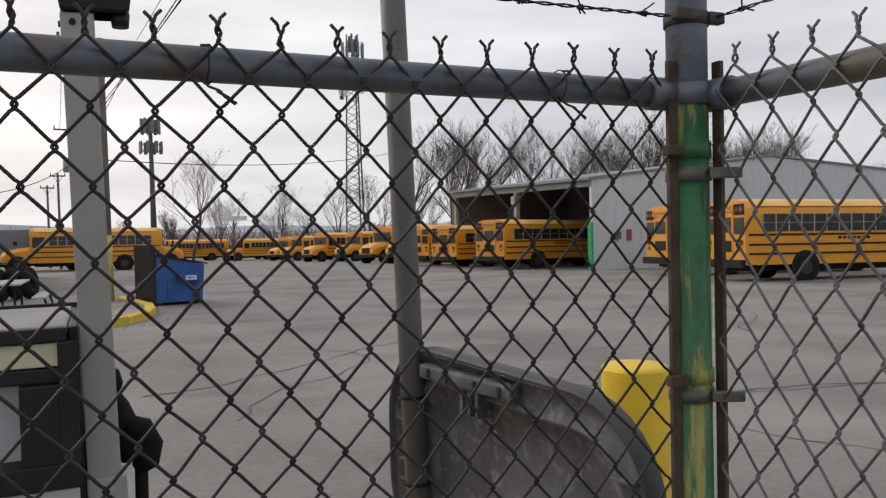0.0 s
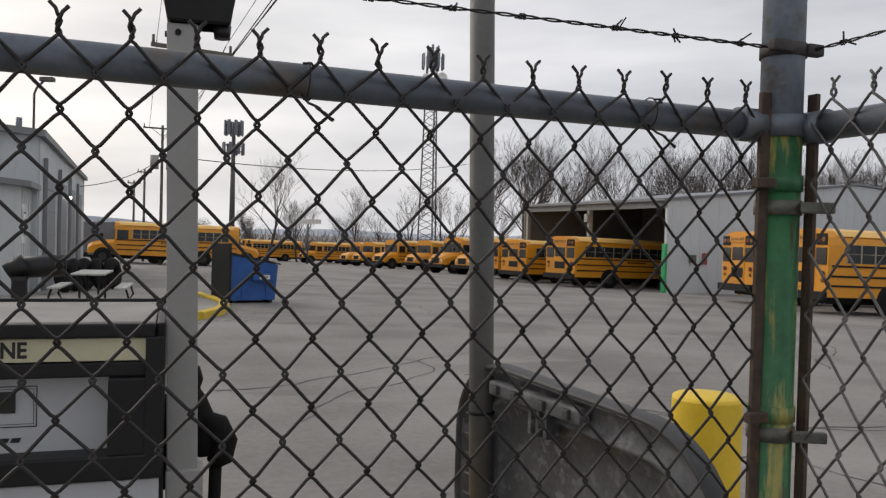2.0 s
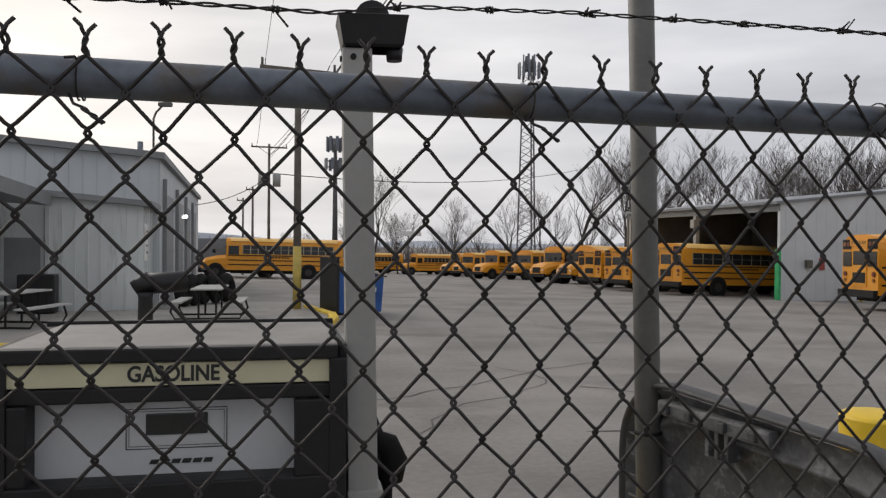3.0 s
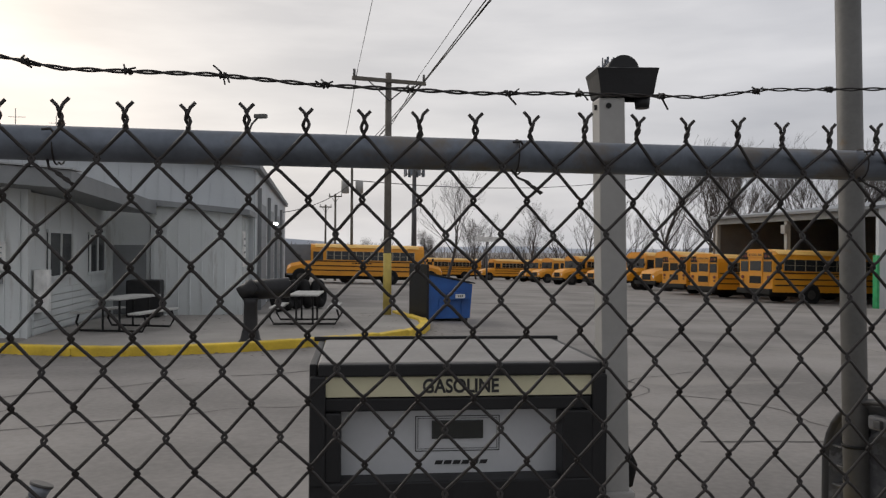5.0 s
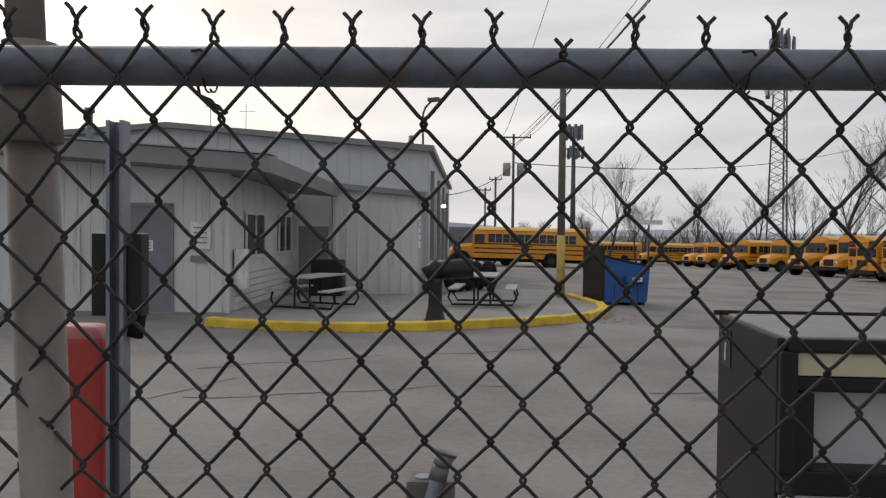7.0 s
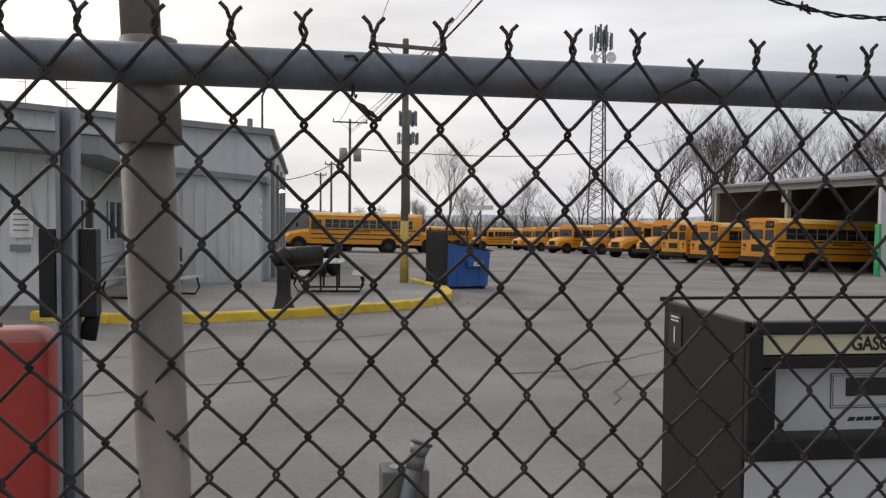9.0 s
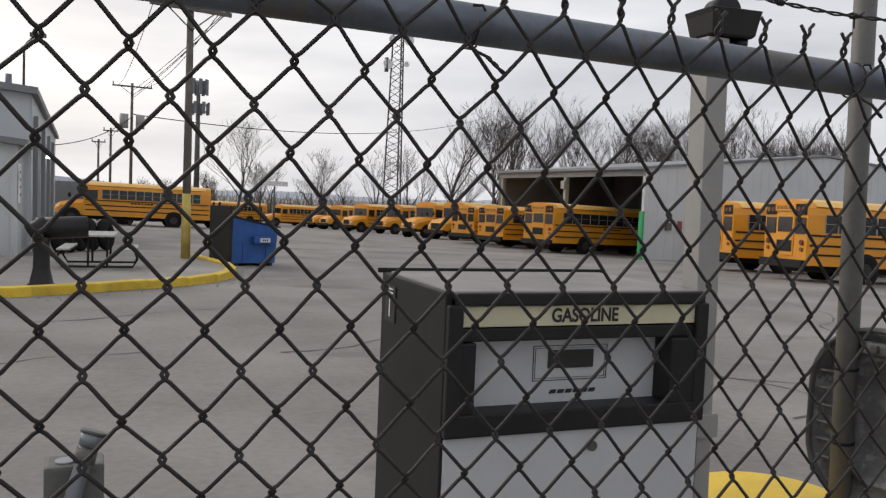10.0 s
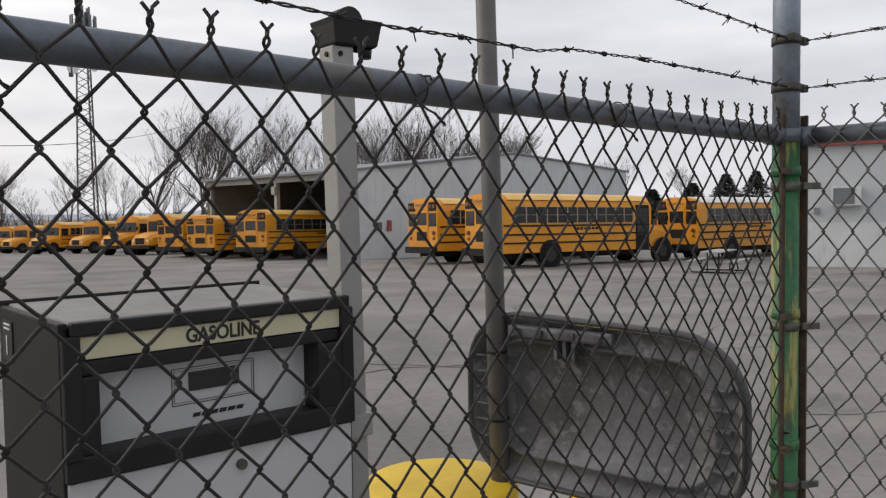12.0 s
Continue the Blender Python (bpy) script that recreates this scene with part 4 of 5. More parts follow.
sg = bx("wall_sign", (-2.42, 23.75, 1.65), (0.04, 0.7, 1.05), M_label, office, "white framed notice")
for i in range(4):
    bx("sign_bar", (-2.395, 23.75, 1.95 - i * 0.2), (0.01, 0.45, 0.06), M_fascia, sg)
bm = bmesh.new()
front, back = [], []
for x, y, z in ((-16.0, 16.0, 3.98), (-5.1, 16.0, 3.22), (-4.8, 23.05, 2.98), (-16.0, 23.05, 3.74)):
    front.append(bm.verts.new((x, y, z)))
    back.append(bm.verts.new((x, y, z - 0.36)))
bm.faces.new(front)
bm.faces.new(back[::-1])
for k in range(4):
    bm.faces.new((front[k], back[k], back[(k + 1) % 4], front[(k + 1) % 4]))
bmesh.ops.recalc_face_normals(bm, faces=bm.faces[:])
part("porch_roof", bm, M_fascia, office, "sloping grey porch roof with deep fascia")
bm = bmesh.new()
prism(bm, [(-16.02, 4.0), (-5.06, 3.235), (-5.06, 3.265), (-16.02, 4.03)], 15.94, 16.6)
part("drip_edge", bm, M_roof, office, "pale metal drip edge")
wl_ = bx("wall_lamp", (-10.95, 16.9, 2.75), (0.34, 0.16, 0.2), M_fascia, office)
bx("lamp_glass", (-10.95, 16.85, 2.83), (0.26, 0.1, 0.1), M_lit, wl_, "lit lamp glass")
rd("roof_vent", (-10.6, 19.5, 3.2), (-10.6, 19.5, 4.62), 0.08, M_galv, office)
rd("vent_cap", (-10.6, 19.5, 4.58), (-10.6, 19.5, 4.7), 0.13, M_galv, office)

shop = thing("workshop_building", pose(0, 0, 0), "large white ribbed-metal workshop with grey eave trim", "building")
bm = bmesh.new()
prism(bm, [(-20.5, -0.8), (-2.3, -0.8), (-2.3, 4.25), (-10.9, 4.98), (-20.5, 4.35)], 25.8, 26.0)
part("gable_wall", bm, M_metalwall, shop)
for i in range(46):
    x = -2.5 - i * 0.4
    top = 4.96 - abs(x + 10.9) * 0.081
    bx("wall_rib", (x, 25.785, top / 2 + 1.2), (0.045, 0.03, top - 2.5), M_metalwall, shop)
bm = bmesh.new()
prism(bm, [(-21, 4.15), (-10.9, 4.97), (-2.08, 4.23), (-2.08, 4.43), (-10.9, 5.15), (-21, 4.35)], 25.5, 51)
part("roof", bm, M_fascia, shop, "grey metal roof edge")
bx("side_wall", (-2.35, 38.4, 1.7), (0.2, 25, 5.3), M_metalwall, shop)
for y in (29, 34.5, 40, 45.5):
    dd = bx("bay_door", (-2.23, y, 1.3), (0.06, 3.8, 3.9), M_door, shop, "grey overhead door")
    for i in range(5):
        bx("door_seam", (-2.19, y, -0.2 + i * 0.75), (0.03, 3.7, 0.05), M_fascia, dd)
    bx("door_post", (-2.18, y - 2.0, 1.5), (0.12, 0.18, 4.4), M_fascia, shop)
bx("flood_lamp", (-2.1, 36, 2.75), (0.2, 0.16, 0.12), M_lit, shop, "lit floodlight")
rd("roof_stub", (-2.9, 26.5, 4.3), (-2.9, 26.5, 4.85), 0.09, M_galv, shop)
lampa = [(-2.5, 26.5, 4.4), (-2.5, 26.5, 5.6), (-2.42, 26.45, 5.8), (-2.25, 26.3, 5.95)]
wires("lamp_arm", [(lampa, 0.035)], M_galv_dark, shop, n=8)
bx("lamp_head", (-2.12, 26.2, 6.02), (0.42, 0.2, 0.14), M_galv_dark, shop, rz=-0.4, bev=0.03)
for x, h in ((-8.4, 0.9), (-9.6, 1.1)):
    wires("antenna", [([(x, 26, 4.9), (x, 26, 4.9 + h)], 0.012), ([(x - 0.2, 26, 4.85 + h * 0.8), (x + 0.3, 26, 4.85 + h * 0.8)], 0.008)], M_galv_dark, shop, n=5)

# ---- kerbed island ----
KERB = [(-5.95, 14.75), (-5.3, 14.4), (-4.5, 14.1), (-3.6, 13.98), (-2.7, 14.08), (-1.7, 14.42), (-0.7, 14.95), (0.2, 15.55), (1.0, 16.25), (1.7, 17.15), (2.2, 18.2), (2.5, 19.5), (2.6, 21.0), (2.4, 22.6), (2.2, 24.2)]
bm = bmesh.new()
isl = [(x, y) for x, y in KERB] + [(2.2, 27), (-1.7, 27), (-1.7, 23), (-6.2, 23), (-6.2, 17)]
vs = [bm.verts.new((x + (0.1 if x < -1 else -0.08), y + 0.1, ground_z(x, y) + 0.1)) for x, y in isl]
bm.faces.new(vs)
ext = bmesh.ops.extrude_face_region(bm, geom=bm.faces[:])
bmesh.ops.translate(bm, verts=[v for v in ext["geom"] if isinstance(v, bmesh.types.BMVert)], vec=(0, 0, -0.25))
bmesh.ops.recalc_face_normals(bm, faces=bm.faces[:])
tagged(part("pavement", bm, M_conc), "pale concrete pavement island in front of the office", "pavement", kind="structure")
kerb = thing("kerb", pose(0, 0, 0), "worn yellow painted concrete kerb", "kerb")
for (xa, ya), (xb, yb) in zip(KERB, KERB[1:]):
    d = math.hypot(xb - xa, yb - ya)
    bx("kerb_stone", ((xa + xb) / 2, (ya + yb) / 2, ground_z((xa + xb) / 2, (ya + yb) / 2) + 0.055), (d + 0.03, 0.24, 0.23), M_kerb, kerb, rz=math.atan2(yb - ya, xb - xa), bev=0.03)

# dead leaves and scraps blown along the kerb and over the island
rl = random.Random(31)
LV, LF = [], []
for i in range(420):
    if i % 3:
        (xa, ya), (xb, yb) = rl.choice(list(zip(KERB, KERB[1:])))
        u = rl.random()
        x, y, base = xa + (xb - xa) * u + rl.uniform(-0.1, 0.1), ya + (yb - ya) * u - 0.14 - rl.random() ** 2 * 0.9, 0.006
        if x > 1.2:
            x, y = x + 0.25 + rl.random() ** 2 * 0.7, y + 0.2
    else:
        x, y, base = rl.uniform(-4.5, 2.0), rl.uniform(17.6, 24.5), 0.107
    sz, a = rl.uniform(0.015, 0.06), rl.uniform(0, 6.28)
    z = ground_z(x, y) + base
    k = len(LV)
    LV += [(x + sz * math.cos(a + q * 1.571) * (1 if q % 2 else 0.5), y + sz * math.sin(a + q * 1.571) * (1 if q % 2 else 0.5), z + rl.uniform(0, 0.015)) for q in range(4)]
    LF.append((k, k + 1, k + 2, k + 3))
lm = bpy.data.meshes.new("fallen_leaves")
lm.from_pydata(LV, [], LF)
tagged(link("fallen_leaves", lm, M_wood), "dead brown leaves and scraps along the kerb", "leaves", kind="stuff")

# ---- dumpster ----
dump = thing("dumpster", Matrix.Translation((2.93, 22.1, ground_z(3.3, 22.5))) @ Matrix.Rotation(radians(12), 4, "Z"), "blue steel dumpster with black side and slanted lid", "dumpster")
bm = bmesh.new()
prism(bm, [(0.0, 0.08), (1.3, 0.08), (1.38, 1.08), (0.03, 1.36)], 0.0, 1.5)
part("body", bm, M_blue, dump)
for x in (0.35, 1.05):
    bx("stiffener", (x, -0.012, 0.4), (0.07, 0.03, 0.5), M_blue, dump, bev=0.01)
bx("side_plate", (-0.03, 0.76, 0.86), (0.07, 1.58, 1.6), M_black, dump, "black side plate")
bm = bmesh.new()
prism(bm, [(-0.03, 1.385), (1.45, 1.085), (1.45, 1.12), (-0.03, 1.43)], -0.05, 1.55)
part("lid", bm, M_black, dump, "black slanted lid")
bx("lift_pocket", (0.9, -0.09, 0.74), (0.62, 0.18, 0.2), M_blue, dump, bev=0.02)
bx("label", (0.92, -0.185, 0.74), (0.3, 0.01, 0.12), M_label, dump, "white label")
for k in range(3):
    bx("label_bar", (0.86 + k * 0.06, -0.192, 0.74), (0.035, 0.006, 0.05), M_ink, dump)
for x in (0.1, 1.18):
    bx("skid", (x, 0.75, 0.04), (0.1, 1.5, 0.08), M_black, dump)


# ---- picnic tables, smoker, tyres ----
def picnic(m, label):
    t = thing("picnic_table", m, label, "picnic table", "picnic tables")
    for y in (-0.27, -0.09, 0.09, 0.27):
        bx("top_board", (0, y, 0.76), (1.8, 0.165, 0.04), M_bench, t, bev=0.004)
    for sy in (-1, 1):
        for y in (0.62, 0.76):
            bx("bench_board", (0, sy * y, 0.45), (1.8, 0.13, 0.04), M_bench, t, bev=0.004)
    for x in (-0.62, 0.62):
        path = [(x, -0.78, 0.42), (x, -0.84, 0.22), (x, -0.74, 0.05), (x, 0.74, 0.05), (x, 0.84, 0.22), (x, 0.78, 0.42)]
        wires("tube_frame", [(path, 0.025), ([(x, -0.2, 0.05), (x, -0.2, 0.74)], 0.025), ([(x, 0.2, 0.05), (x, 0.2, 0.74)], 0.025)], M_busblack, t, "black steel tube", n=8, smooth=False)
    return t


picnic(Matrix.Translation((-0.5, 19.6, -0.2)) @ Matrix.Rotation(radians(85), 4, "Z"), "white-topped picnic table with black tube frame")
picnic(Matrix.Translation((-4.55, 18.3, -0.2)) @ Matrix.Rotation(radians(72), 4, "Z"), "grey picnic table by the office porch")
picnic(Matrix.Translation((25.6, 12.6, ground_z(25.6, 12.6))) @ Matrix.Rotation(radians(10), 4, "Z"), "grey picnic table standing out on asphalt")
bx("bin", (-4.95, 22.3, 0.28), (0.9, 0.6, 1.02), M_black, None, bev=0.05)
tagged(bpy.data.objects["bin"], "black plastic storage box against the wall", "bin")
smoker = thing("smoker_grill", pose(-1.55, 15.3, ground_z(0, 15.3) + 0.1), "black steel drum grill on a flared pedestal", "grill")
loft("pedestal", [[(a * math.cos(2 * math.pi * k / 20), a * math.sin(2 * math.pi * k / 20), z) for k in range(20)] for a, z in ((0.24, 0), (0.2, 0.04), (0.14, 0.3), (0.13, 0.75), (0.15, 0.85))], M_black, smoker)
rd("drum", (-0.1, 0.15, 1.0), (0.75, 0.2, 1.05), 0.2, M_black, smoker, n=22)
rd("firebox", (-0.2, 0.1, 0.9), (0.1, 0.1, 1.1), 0.17, M_black, smoker, n=18)
tyre_ring = [(0.33 * math.cos(i * math.pi / 10), 0.33 * math.sin(i * math.pi / 10), 0) for i in range(21)]
first = None
for x, y, tilt, ang in ([(-1.45, 24.4, 82, 75), (-1.2, 25.0, 84, 80), (-0.95, 25.6, 82, 70), (-0.6, 26.0, 80, 85), (-0.2, 26.3, 84, 70)]):
    z = ground_z(0, y) + 0.1 + 0.48
    m = pose(x, y, z, tilt, 0, ang)
    if first is None:
        first = tagged(wires("tyre", [(tyre_ring, 0.165)], M_rubber, None, n=10), "worn black rubber tyre beside the workshop", "tyre", "scrap tyres")
        first.matrix_world = m
    else:
        copy_thing(first, m)

trailer = thing("box_trailer", pose(-0.6, 69, ground_z(0, 69), 0, 0, 3), "dark box trailer parked behind a bus", "trailer")
bx("box", (0, 0, 1.9), (5.5, 2.4, 2.6), M_door, trailer, "dark grey box body", bev=0.04)
bx("chassis", (0, 0, 0.5), (5.2, 1.2, 0.2), M_busblack, trailer)
for x in (-1.6, -0.7):
    for sy in (-1, 1):
        rd("wheel", (x, sy * 0.8, 0.42), (x, sy * 1.1, 0.42), 0.42, M_rubber, trailer, n=18)

# ---- utility poles and lines ----
def utility_pole(x, y, base, top, arm, turn, painted, label):
    p = thing("utility_pole", pose(x, y, base, 0, 0, turn), label, "utility pole", "utility poles")
    h = top - base
    rd("pole", (0, 0, 0), (0, 0, h), 0.125, M_wood, p, r1=0.09, n=14)
    if painted:
        rd("painted_base", (0, 0, 0), (0, 0, painted), 0.13, M_polepaint, p, "worn yellow paint", r1=0.122, n=14)
    bx("crossarm", (0, -0.1, h - 0.25), (arm, 0.09, 0.11), M_wood, p)
    for sx in (-1, 1):
        rd("insulator", (sx * (arm / 2 - 0.06), -0.1, h - 0.2), (sx * (arm / 2 - 0.06), -0.1, h + 0.02), 0.04, M_galv_dark, p, n=8)
        wires("arm_brace", [([(0, -0.12, h - 0.85), (sx * arm * 0.28, -0.1, h - 0.3)], 0.02)], M_galv_dark, p, n=5)
    return p


up1 = utility_pole(1.84, 23.3, ground_z(1.84, 23.3), 6.98, 2.3, 12, 1.95, "wooden utility pole with yellow painted base")
up2 = utility_pole(2.4, 62, ground_z(2.4, 62), 9.1, 2.7, 5, 0, "wooden utility pole with transformers")
for sx in (-0.55, 0.55):
    rd("transformer", (sx, -0.2, 7.0), (sx, -0.2, 8.0), 0.3, M_pole, up2, "grey transformer can")
for x, y, t in ((1.4, 74, 6.6), (0.6, 82, 6.0)):
    utility_pole(x, y, ground_z(0, y), t, 1.2, 0, 0, "far wooden utility pole")


def span(name, a, b, sag, r, label):
    pts = [Vector(a).lerp(Vector(b), i / 24) - Vector((0, 0, sag * 4 * (i / 24) * (1 - i / 24))) for i in range(25)]
    return tagged(wires(name, [(pts, r)], M_busblack, None, n=4), label, "cable", "overhead cables")


P1, P2 = Vector((1.84, 23.2, 6.83)), Vector((2.4, 62, 8.9))
for o in (-0.95, 0.95):
    span("overhead_cable", P1 + Vector((o, o * 0.2, 0.15)), P2 + Vector((o, 0, 0)), 0.5, 0.014, "thin dark overhead power cable")
for i, (o, dz) in enumerate(((0, -0.35), (0.1, -0.6), (0.05, -0.85))):
    span("overhead_cable", P2 + Vector((o, 0, dz)), (4.75 - i * 0.3, -6.0, 8.1 - i * 0.12), 0.5, 0.016, "dark overhead service cable")
span("overhead_cable", P1 + Vector((-0.95, 0, 0.15)), (0.8, -5, 7.6), 0.2, 0.008, "thin dark overhead power cable")
span("overhead_cable", P1 + Vector((0.95, 0, 0.15)), (3.7, -5, 8.1), 0.2, 0.008, "thin dark overhead power cable")
span("overhead_cable", P2 + Vector((0, 0, -2)), (60, 118, 15.5), 2.0, 0.04, "long sagging overhead cable")
span("overhead_cable", (-2.1, 44, 3.6), P2 + Vector((0, 0, -2.2)), 0.4, 0.025, "dark sagging overhead service cable")

# ---- masts ----
tower = thing("lattice_tower", pose(49.5, 133, -2.86), "tall grey steel lattice mast with antennas", "mast")
TH, paths = 36.5, []
cor = [(math.cos(a), math.sin(a)) for a in (0.5, 2.594, 4.689)]
rad_at = lambda z: 2.0 - 1.0 * z / TH
for c in cor:
    paths.append(([(c[0] * rad_at(0), c[1] * rad_at(0), 0), (c[0] * rad_at(TH), c[1] * rad_at(TH), TH)], 0.15))
for i in range(30):
    z, z2 = TH * i / 30, TH * (i + 1) / 30
    for k in range(3):
        a, b = cor[k], cor[(k + 1) % 3]
        if i % 2:
            a, b = b, a
        paths.append(([(a[0] * rad_at(z), a[1] * rad_at(z), z), (b[0] * rad_at(z2), b[1] * rad_at(z2), z2)], 0.065))
rd("footing", (0, 0, -0.9), (0, 0, 0.05), 2.4, M_conc, tower, "concrete footing", n=20)
wires("lattice", paths, M_tower, tower, n=4, smooth=False)


def array(parent, z, r, n, h, seed):
    for k in range(n):
        a = 2 * math.pi * k / n + seed
        bx("antenna", (r * math.cos(a), r * math.sin(a), z), (0.2, 0.4, h), M_galv, parent, rz=a, bev=0.03)
    wires("mount_ring", [([(r * 0.92 * math.cos(2 * math.pi * k / 18), r * 0.92 * math.sin(2 * math.pi * k / 18), z + dz) for k in range(19)], 0.05) for dz in (-0.4, 0.4)], M_tower, parent, n=4)


array(tower, 34.8, 1.9, 12, 2.6, 0.2)
array(tower, 36.2, 1.0, 5, 2.8, 0.5)
for x, z, r in ((1.5, 32.0, 0.95), (-1.5, 31.8, 0.7), (-2.2, 27.5, 0.9), (1.2, 27.8, 0.5)):
    rd("dish", (x, -0.9, z), (x, -0.5, z), r, M_label, tower, "pale microwave dish", r1=r * 0.8, n=20)
rd("antenna_panel", (-2.4, -0.6, 26.2), (-2.4, -0.6, 28.6), 0.35, M_galv, tower, n=10)
mono = thing("monopole_mast", pose(12.3, 104, -1.88), "grey monopole mast with antenna arrays", "mast")
rd("footing", (0, 0, -0.7), (0, 0, 0.05), 0.9, M_conc, mono, "concrete footing", n=16)
rd("pole", (0, 0, 0), (0, 0, 16.9), 0.4, M_tower, mono, r1=0.22, n=12)
array(mono, 16.2, 1.1, 8, 1.9, 0.1)
array(mono, 13.6, 1.3, 8, 1.5, 0.4)


# ---- bare trees ----
def bare_tree(seed, height, spread=0.5, stems=1):
    """Upright limbs that fork again and again into fine twigs."""
    r = random.Random(seed)
    paths = []

    def grow(p, d, length, rad, level):
        n = 5 if level < 2 else 3
        pts, rads = [p], [rad]
        for i in range(n):
            d = (d + Vector((r.uniform(-1, 1), r.uniform(-1, 1), r.uniform(-0.1, 0.75))) * 0.15).normalized()
            p = p + d * length / n
            pts.append(p)
            rads.append(max(rad * (1 - 0.55 * (i + 1) / n), 0.009))
        paths.append((pts, rads))
        if level >= 4:
            return
        kids = (8, 5, 4, 3)[level]
        for k in range(kids):
            f = r.uniform(0.48 if level == 0 else 0.3, 1.0) if k else 1.0
            a = min(int(f * n), n - 1)
            q = pts[a].lerp(pts[a + 1], f * n - a)
            az = r.uniform(0, 6.283)
            side = Vector((math.cos(az), math.sin(az), 0))
            nd = (d * 0.75 + side * spread * r.uniform(0.6, 1.5) + Vector((0, 0, 0.25))).normalized()
            grow(q, nd, length * r.uniform(0.46, 0.72) * (1.15 - 0.3 * f), max(rads[a] * r.uniform(0.4, 0.62), 0.012), level + 1)
    for s in range(stems):
        lean = Vector((r.uniform(-0.3, 0.3), r.uniform(-0.3, 0.3), 1)) if stems > 1 else Vector((0, 0, 1))
        grow(Vector((0, 0, -0.2)), lean.normalized(), height * r.uniform(0.5, 0.6), height * 0.0185, 0)
    return paths


tree_kinds = []
for i, (h, sp, st) in enumerate(((13, 0.5, 1), (12.5, 0.5, 2), (12, 0.58, 1), (9.5, 0.55, 1))):
    t = thing("bare_tree", pose(0, 0, -60), "leafless grey-brown tree with fine twigs", "tree", "bare trees")
    pp = bare_tree(20 + i, h, sp, st)
    wires("trunk", pp[:1], M_bark, t, n=7)
    wires("crown", pp[1:], M_bark, t, "bare branches and twigs", n=3)
    tree_kinds.append(t)
rt = random.Random(5)
spots = []
for i in range(26):
    spots.append((33 + i * 2.0 + rt.uniform(-0.9, 0.9), 68 + rt.uniform(-4, 10) + i * 0.12, rt.choice((0, 0, 1, 2)), rt.uniform(0.88, 1.12)))
for x, y, k, s in ((15.5, 96, 2, 0.95), (23, 116, 3, 0.9), (31, 116, 2, 0.85), (38, 110, 0, 0.85), (17, 124, 3, 0.75), (42.5, 106, 2, 0.9), (6, 110, 3, 0.55),
                    (86, 60, 2, 0.7), (95, 62, 2, 0.7), (104, 58, 3, 0.9), (29, 140, 2, 0.8), (10, 122, 3, 0.6), (25, 132, 0, 0.6), (34, 126, 1, 0.62), (46, 112, 0, 0.75), (50, 108, 1, 0.75), (20, 140, 1, 0.55), (40, 130, 0, 0.65)):
    spots.append((x, y, k, s))
for i, (x, y, k, s) in enumerate(spots):
    m = Matrix.Translation((x, y, ground_z(x, y))) @ Matrix.Rotation(rt.uniform(0, 6.28), 4, "Z")
    if i < 4:
        k = i
        tree_kinds[k].matrix_basis = m
    else:
        c = copy_thing(tree_kinds[k], m)
        c.scale = (s, s, s)


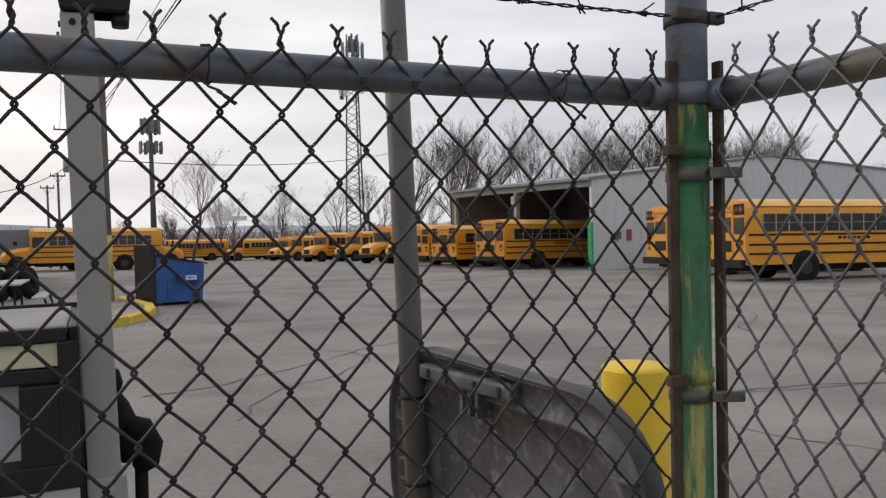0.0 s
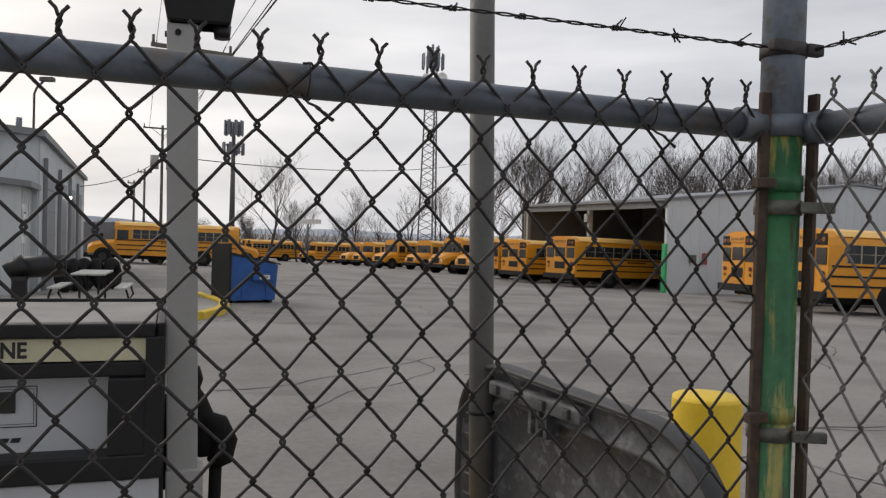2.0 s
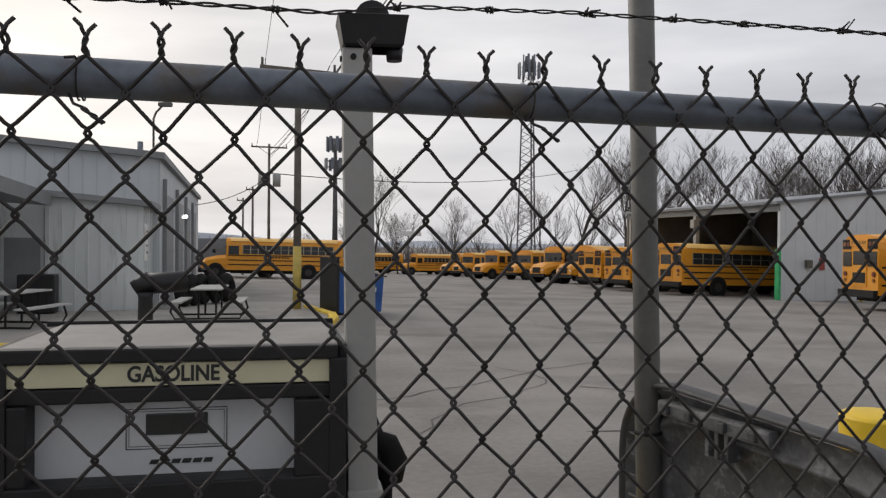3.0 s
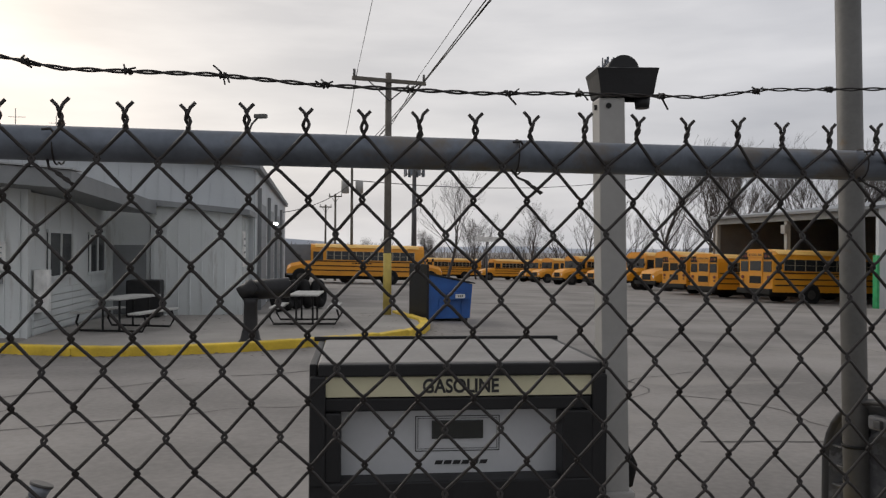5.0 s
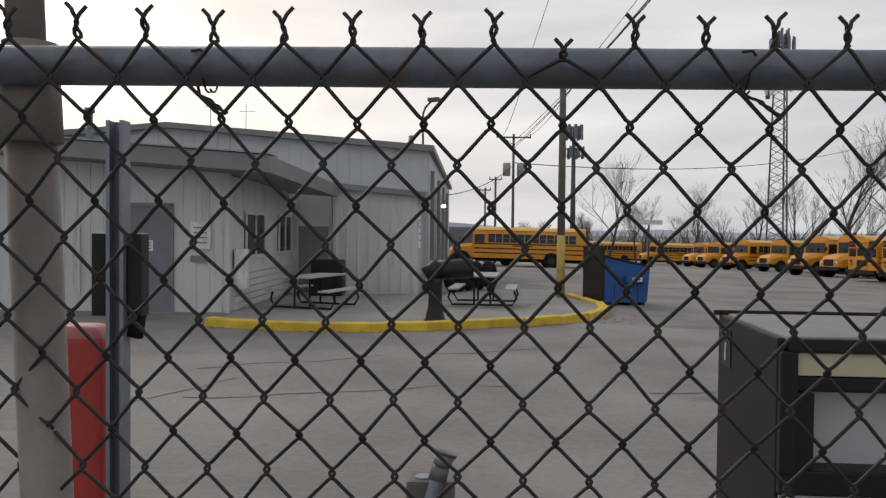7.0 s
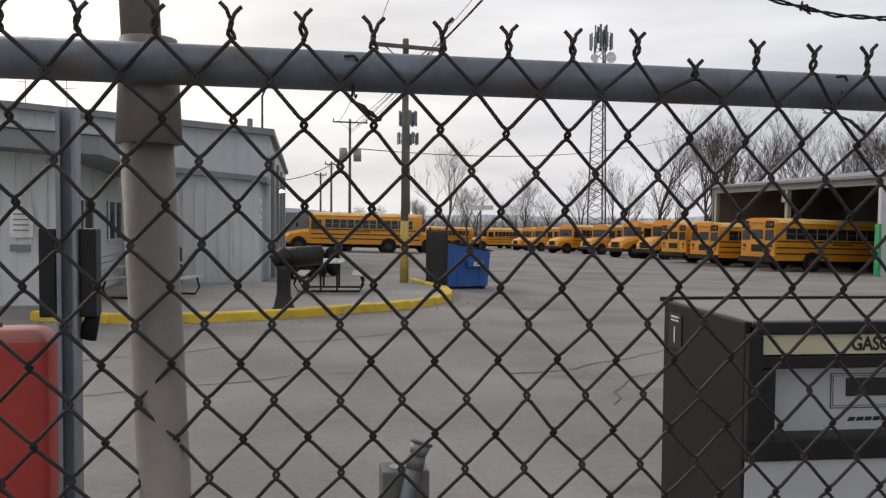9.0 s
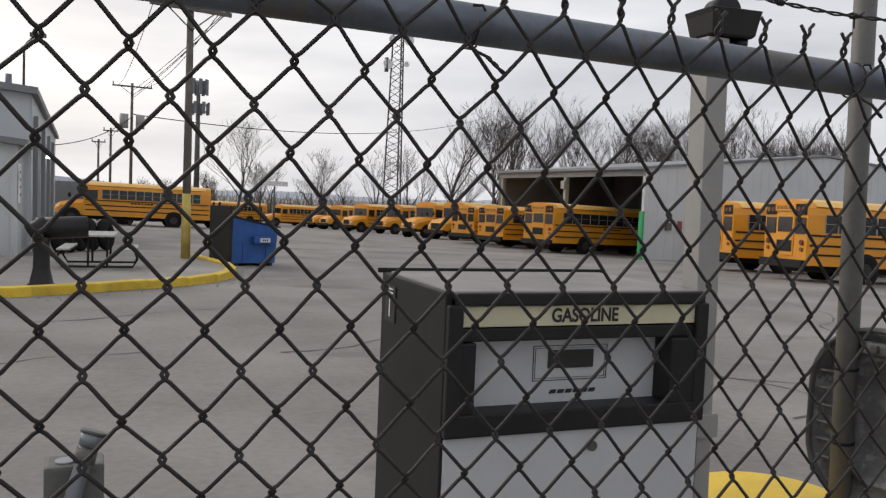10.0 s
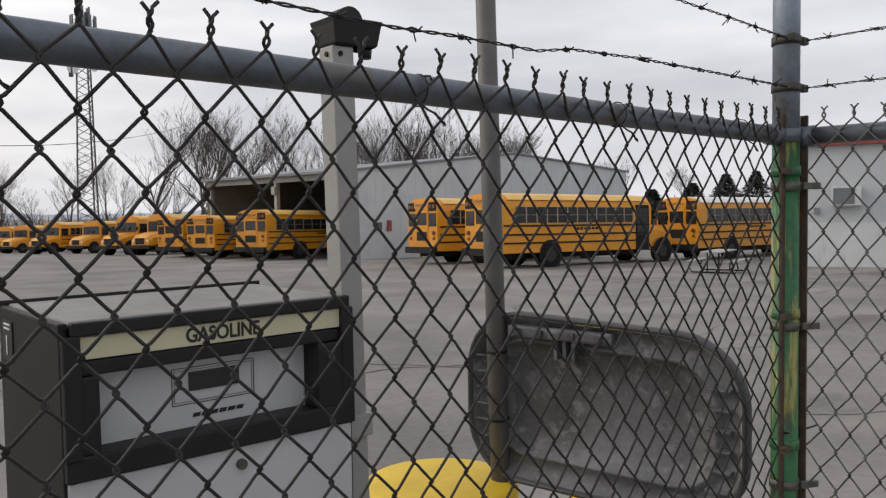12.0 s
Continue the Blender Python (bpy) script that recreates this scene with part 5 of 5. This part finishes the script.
def conifer(x, y, h, seed):
    r = random.Random(seed)
    t = thing("conifer", pose(x, y, ground_z(x, y)), "dark green conifer with ragged outline", "tree", "conifers")
    rd("trunk", (0, 0, 0), (0, 0, h * 0.9), 0.16, M_bark, t, r1=0.03, n=8)
    V, F = [], []
    for i in range(3600):
        u = r.random() ** 0.75
        z, a = h * (0.1 + 0.9 * u), r.uniform(0, 6.283)
        rr = (1 - u) * h * 0.55 * r.uniform(0.25, 1.1) + 0.1
        p = Vector((rr * math.cos(a), rr * math.sin(a), z))
        sz = r.uniform(0.18, 0.42)
        d1 = Vector((math.cos(a), math.sin(a), r.uniform(-0.5, 0.1))) * sz
        d2 = Vector((-math.sin(a), math.cos(a), r.uniform(-0.4, 0.4))) * sz * 0.5
        k = len(V)
        V += [tuple(p - d2), tuple(p + d1), tuple(p + d2)]
        F.append((k, k + 1, k + 2))
    me = bpy.data.meshes.new("crown")
    me.from_pydata(V, [], F)
    link("crown", me, M_pine, t, "clumped dark needles")


for i, (x, y, h) in enumerate(((74, 40, 5.2), (80, 39.5, 6.2), (86, 39, 6.6), (68, 41, 4.6), (93, 38, 6))):
    conifer(x, y, h, i)

# far brushwood and hills on the horizon
rb = random.Random(9)
brush = []
for i in range(3600):
    a = radians(rb.uniform(-22, 75))
    d = rb.uniform(150, 200)
    x, y = d * math.sin(a), d * math.cos(a)
    z = ground_z(x, y)
    h = rb.uniform(2.0, 6.0)
    brush.append(([(x, y, z), (x + rb.uniform(-0.8, 0.8), y, z + h * 0.6), (x + rb.uniform(-1.6, 1.6), y, z + h)], [0.14, 0.09, 0.03]))
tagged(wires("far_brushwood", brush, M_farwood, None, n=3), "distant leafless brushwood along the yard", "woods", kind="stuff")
bm = bmesh.new()
hv = []
for i in range(61):
    a = radians(-60 + i * 2.6)
    h = 4 + 4 * math.sin(i * 0.37) + 3 * math.sin(i * 0.9 + 1)
    hv.append((bm.verts.new((860 * math.sin(a), 860 * math.cos(a), -8)), bm.verts.new((880 * math.sin(a), 880 * math.cos(a), max(1, h)))))
for (a, b), (c, d) in zip(hv, hv[1:]):
    bm.faces.new((a, b, d, c))
tagged(part("backdrop_hills", bm, M_hill), "low hills on the horizon, haze painted into their colour", "hills", kind="structure")
rd("sign_pole", (21.2, 100, -2.7), (21.2, 100, 3.0), 0.12, M_tower)
bpy.data.objects["sign_pole"].name = "yard_sign"
ys = tagged(bpy.data.objects["yard_sign"], "small white sign on a thin grey pole", "sign")
bx("board", (21.2, 99.8, 2.8), (3.2, 0.1, 0.6), M_label, ys)
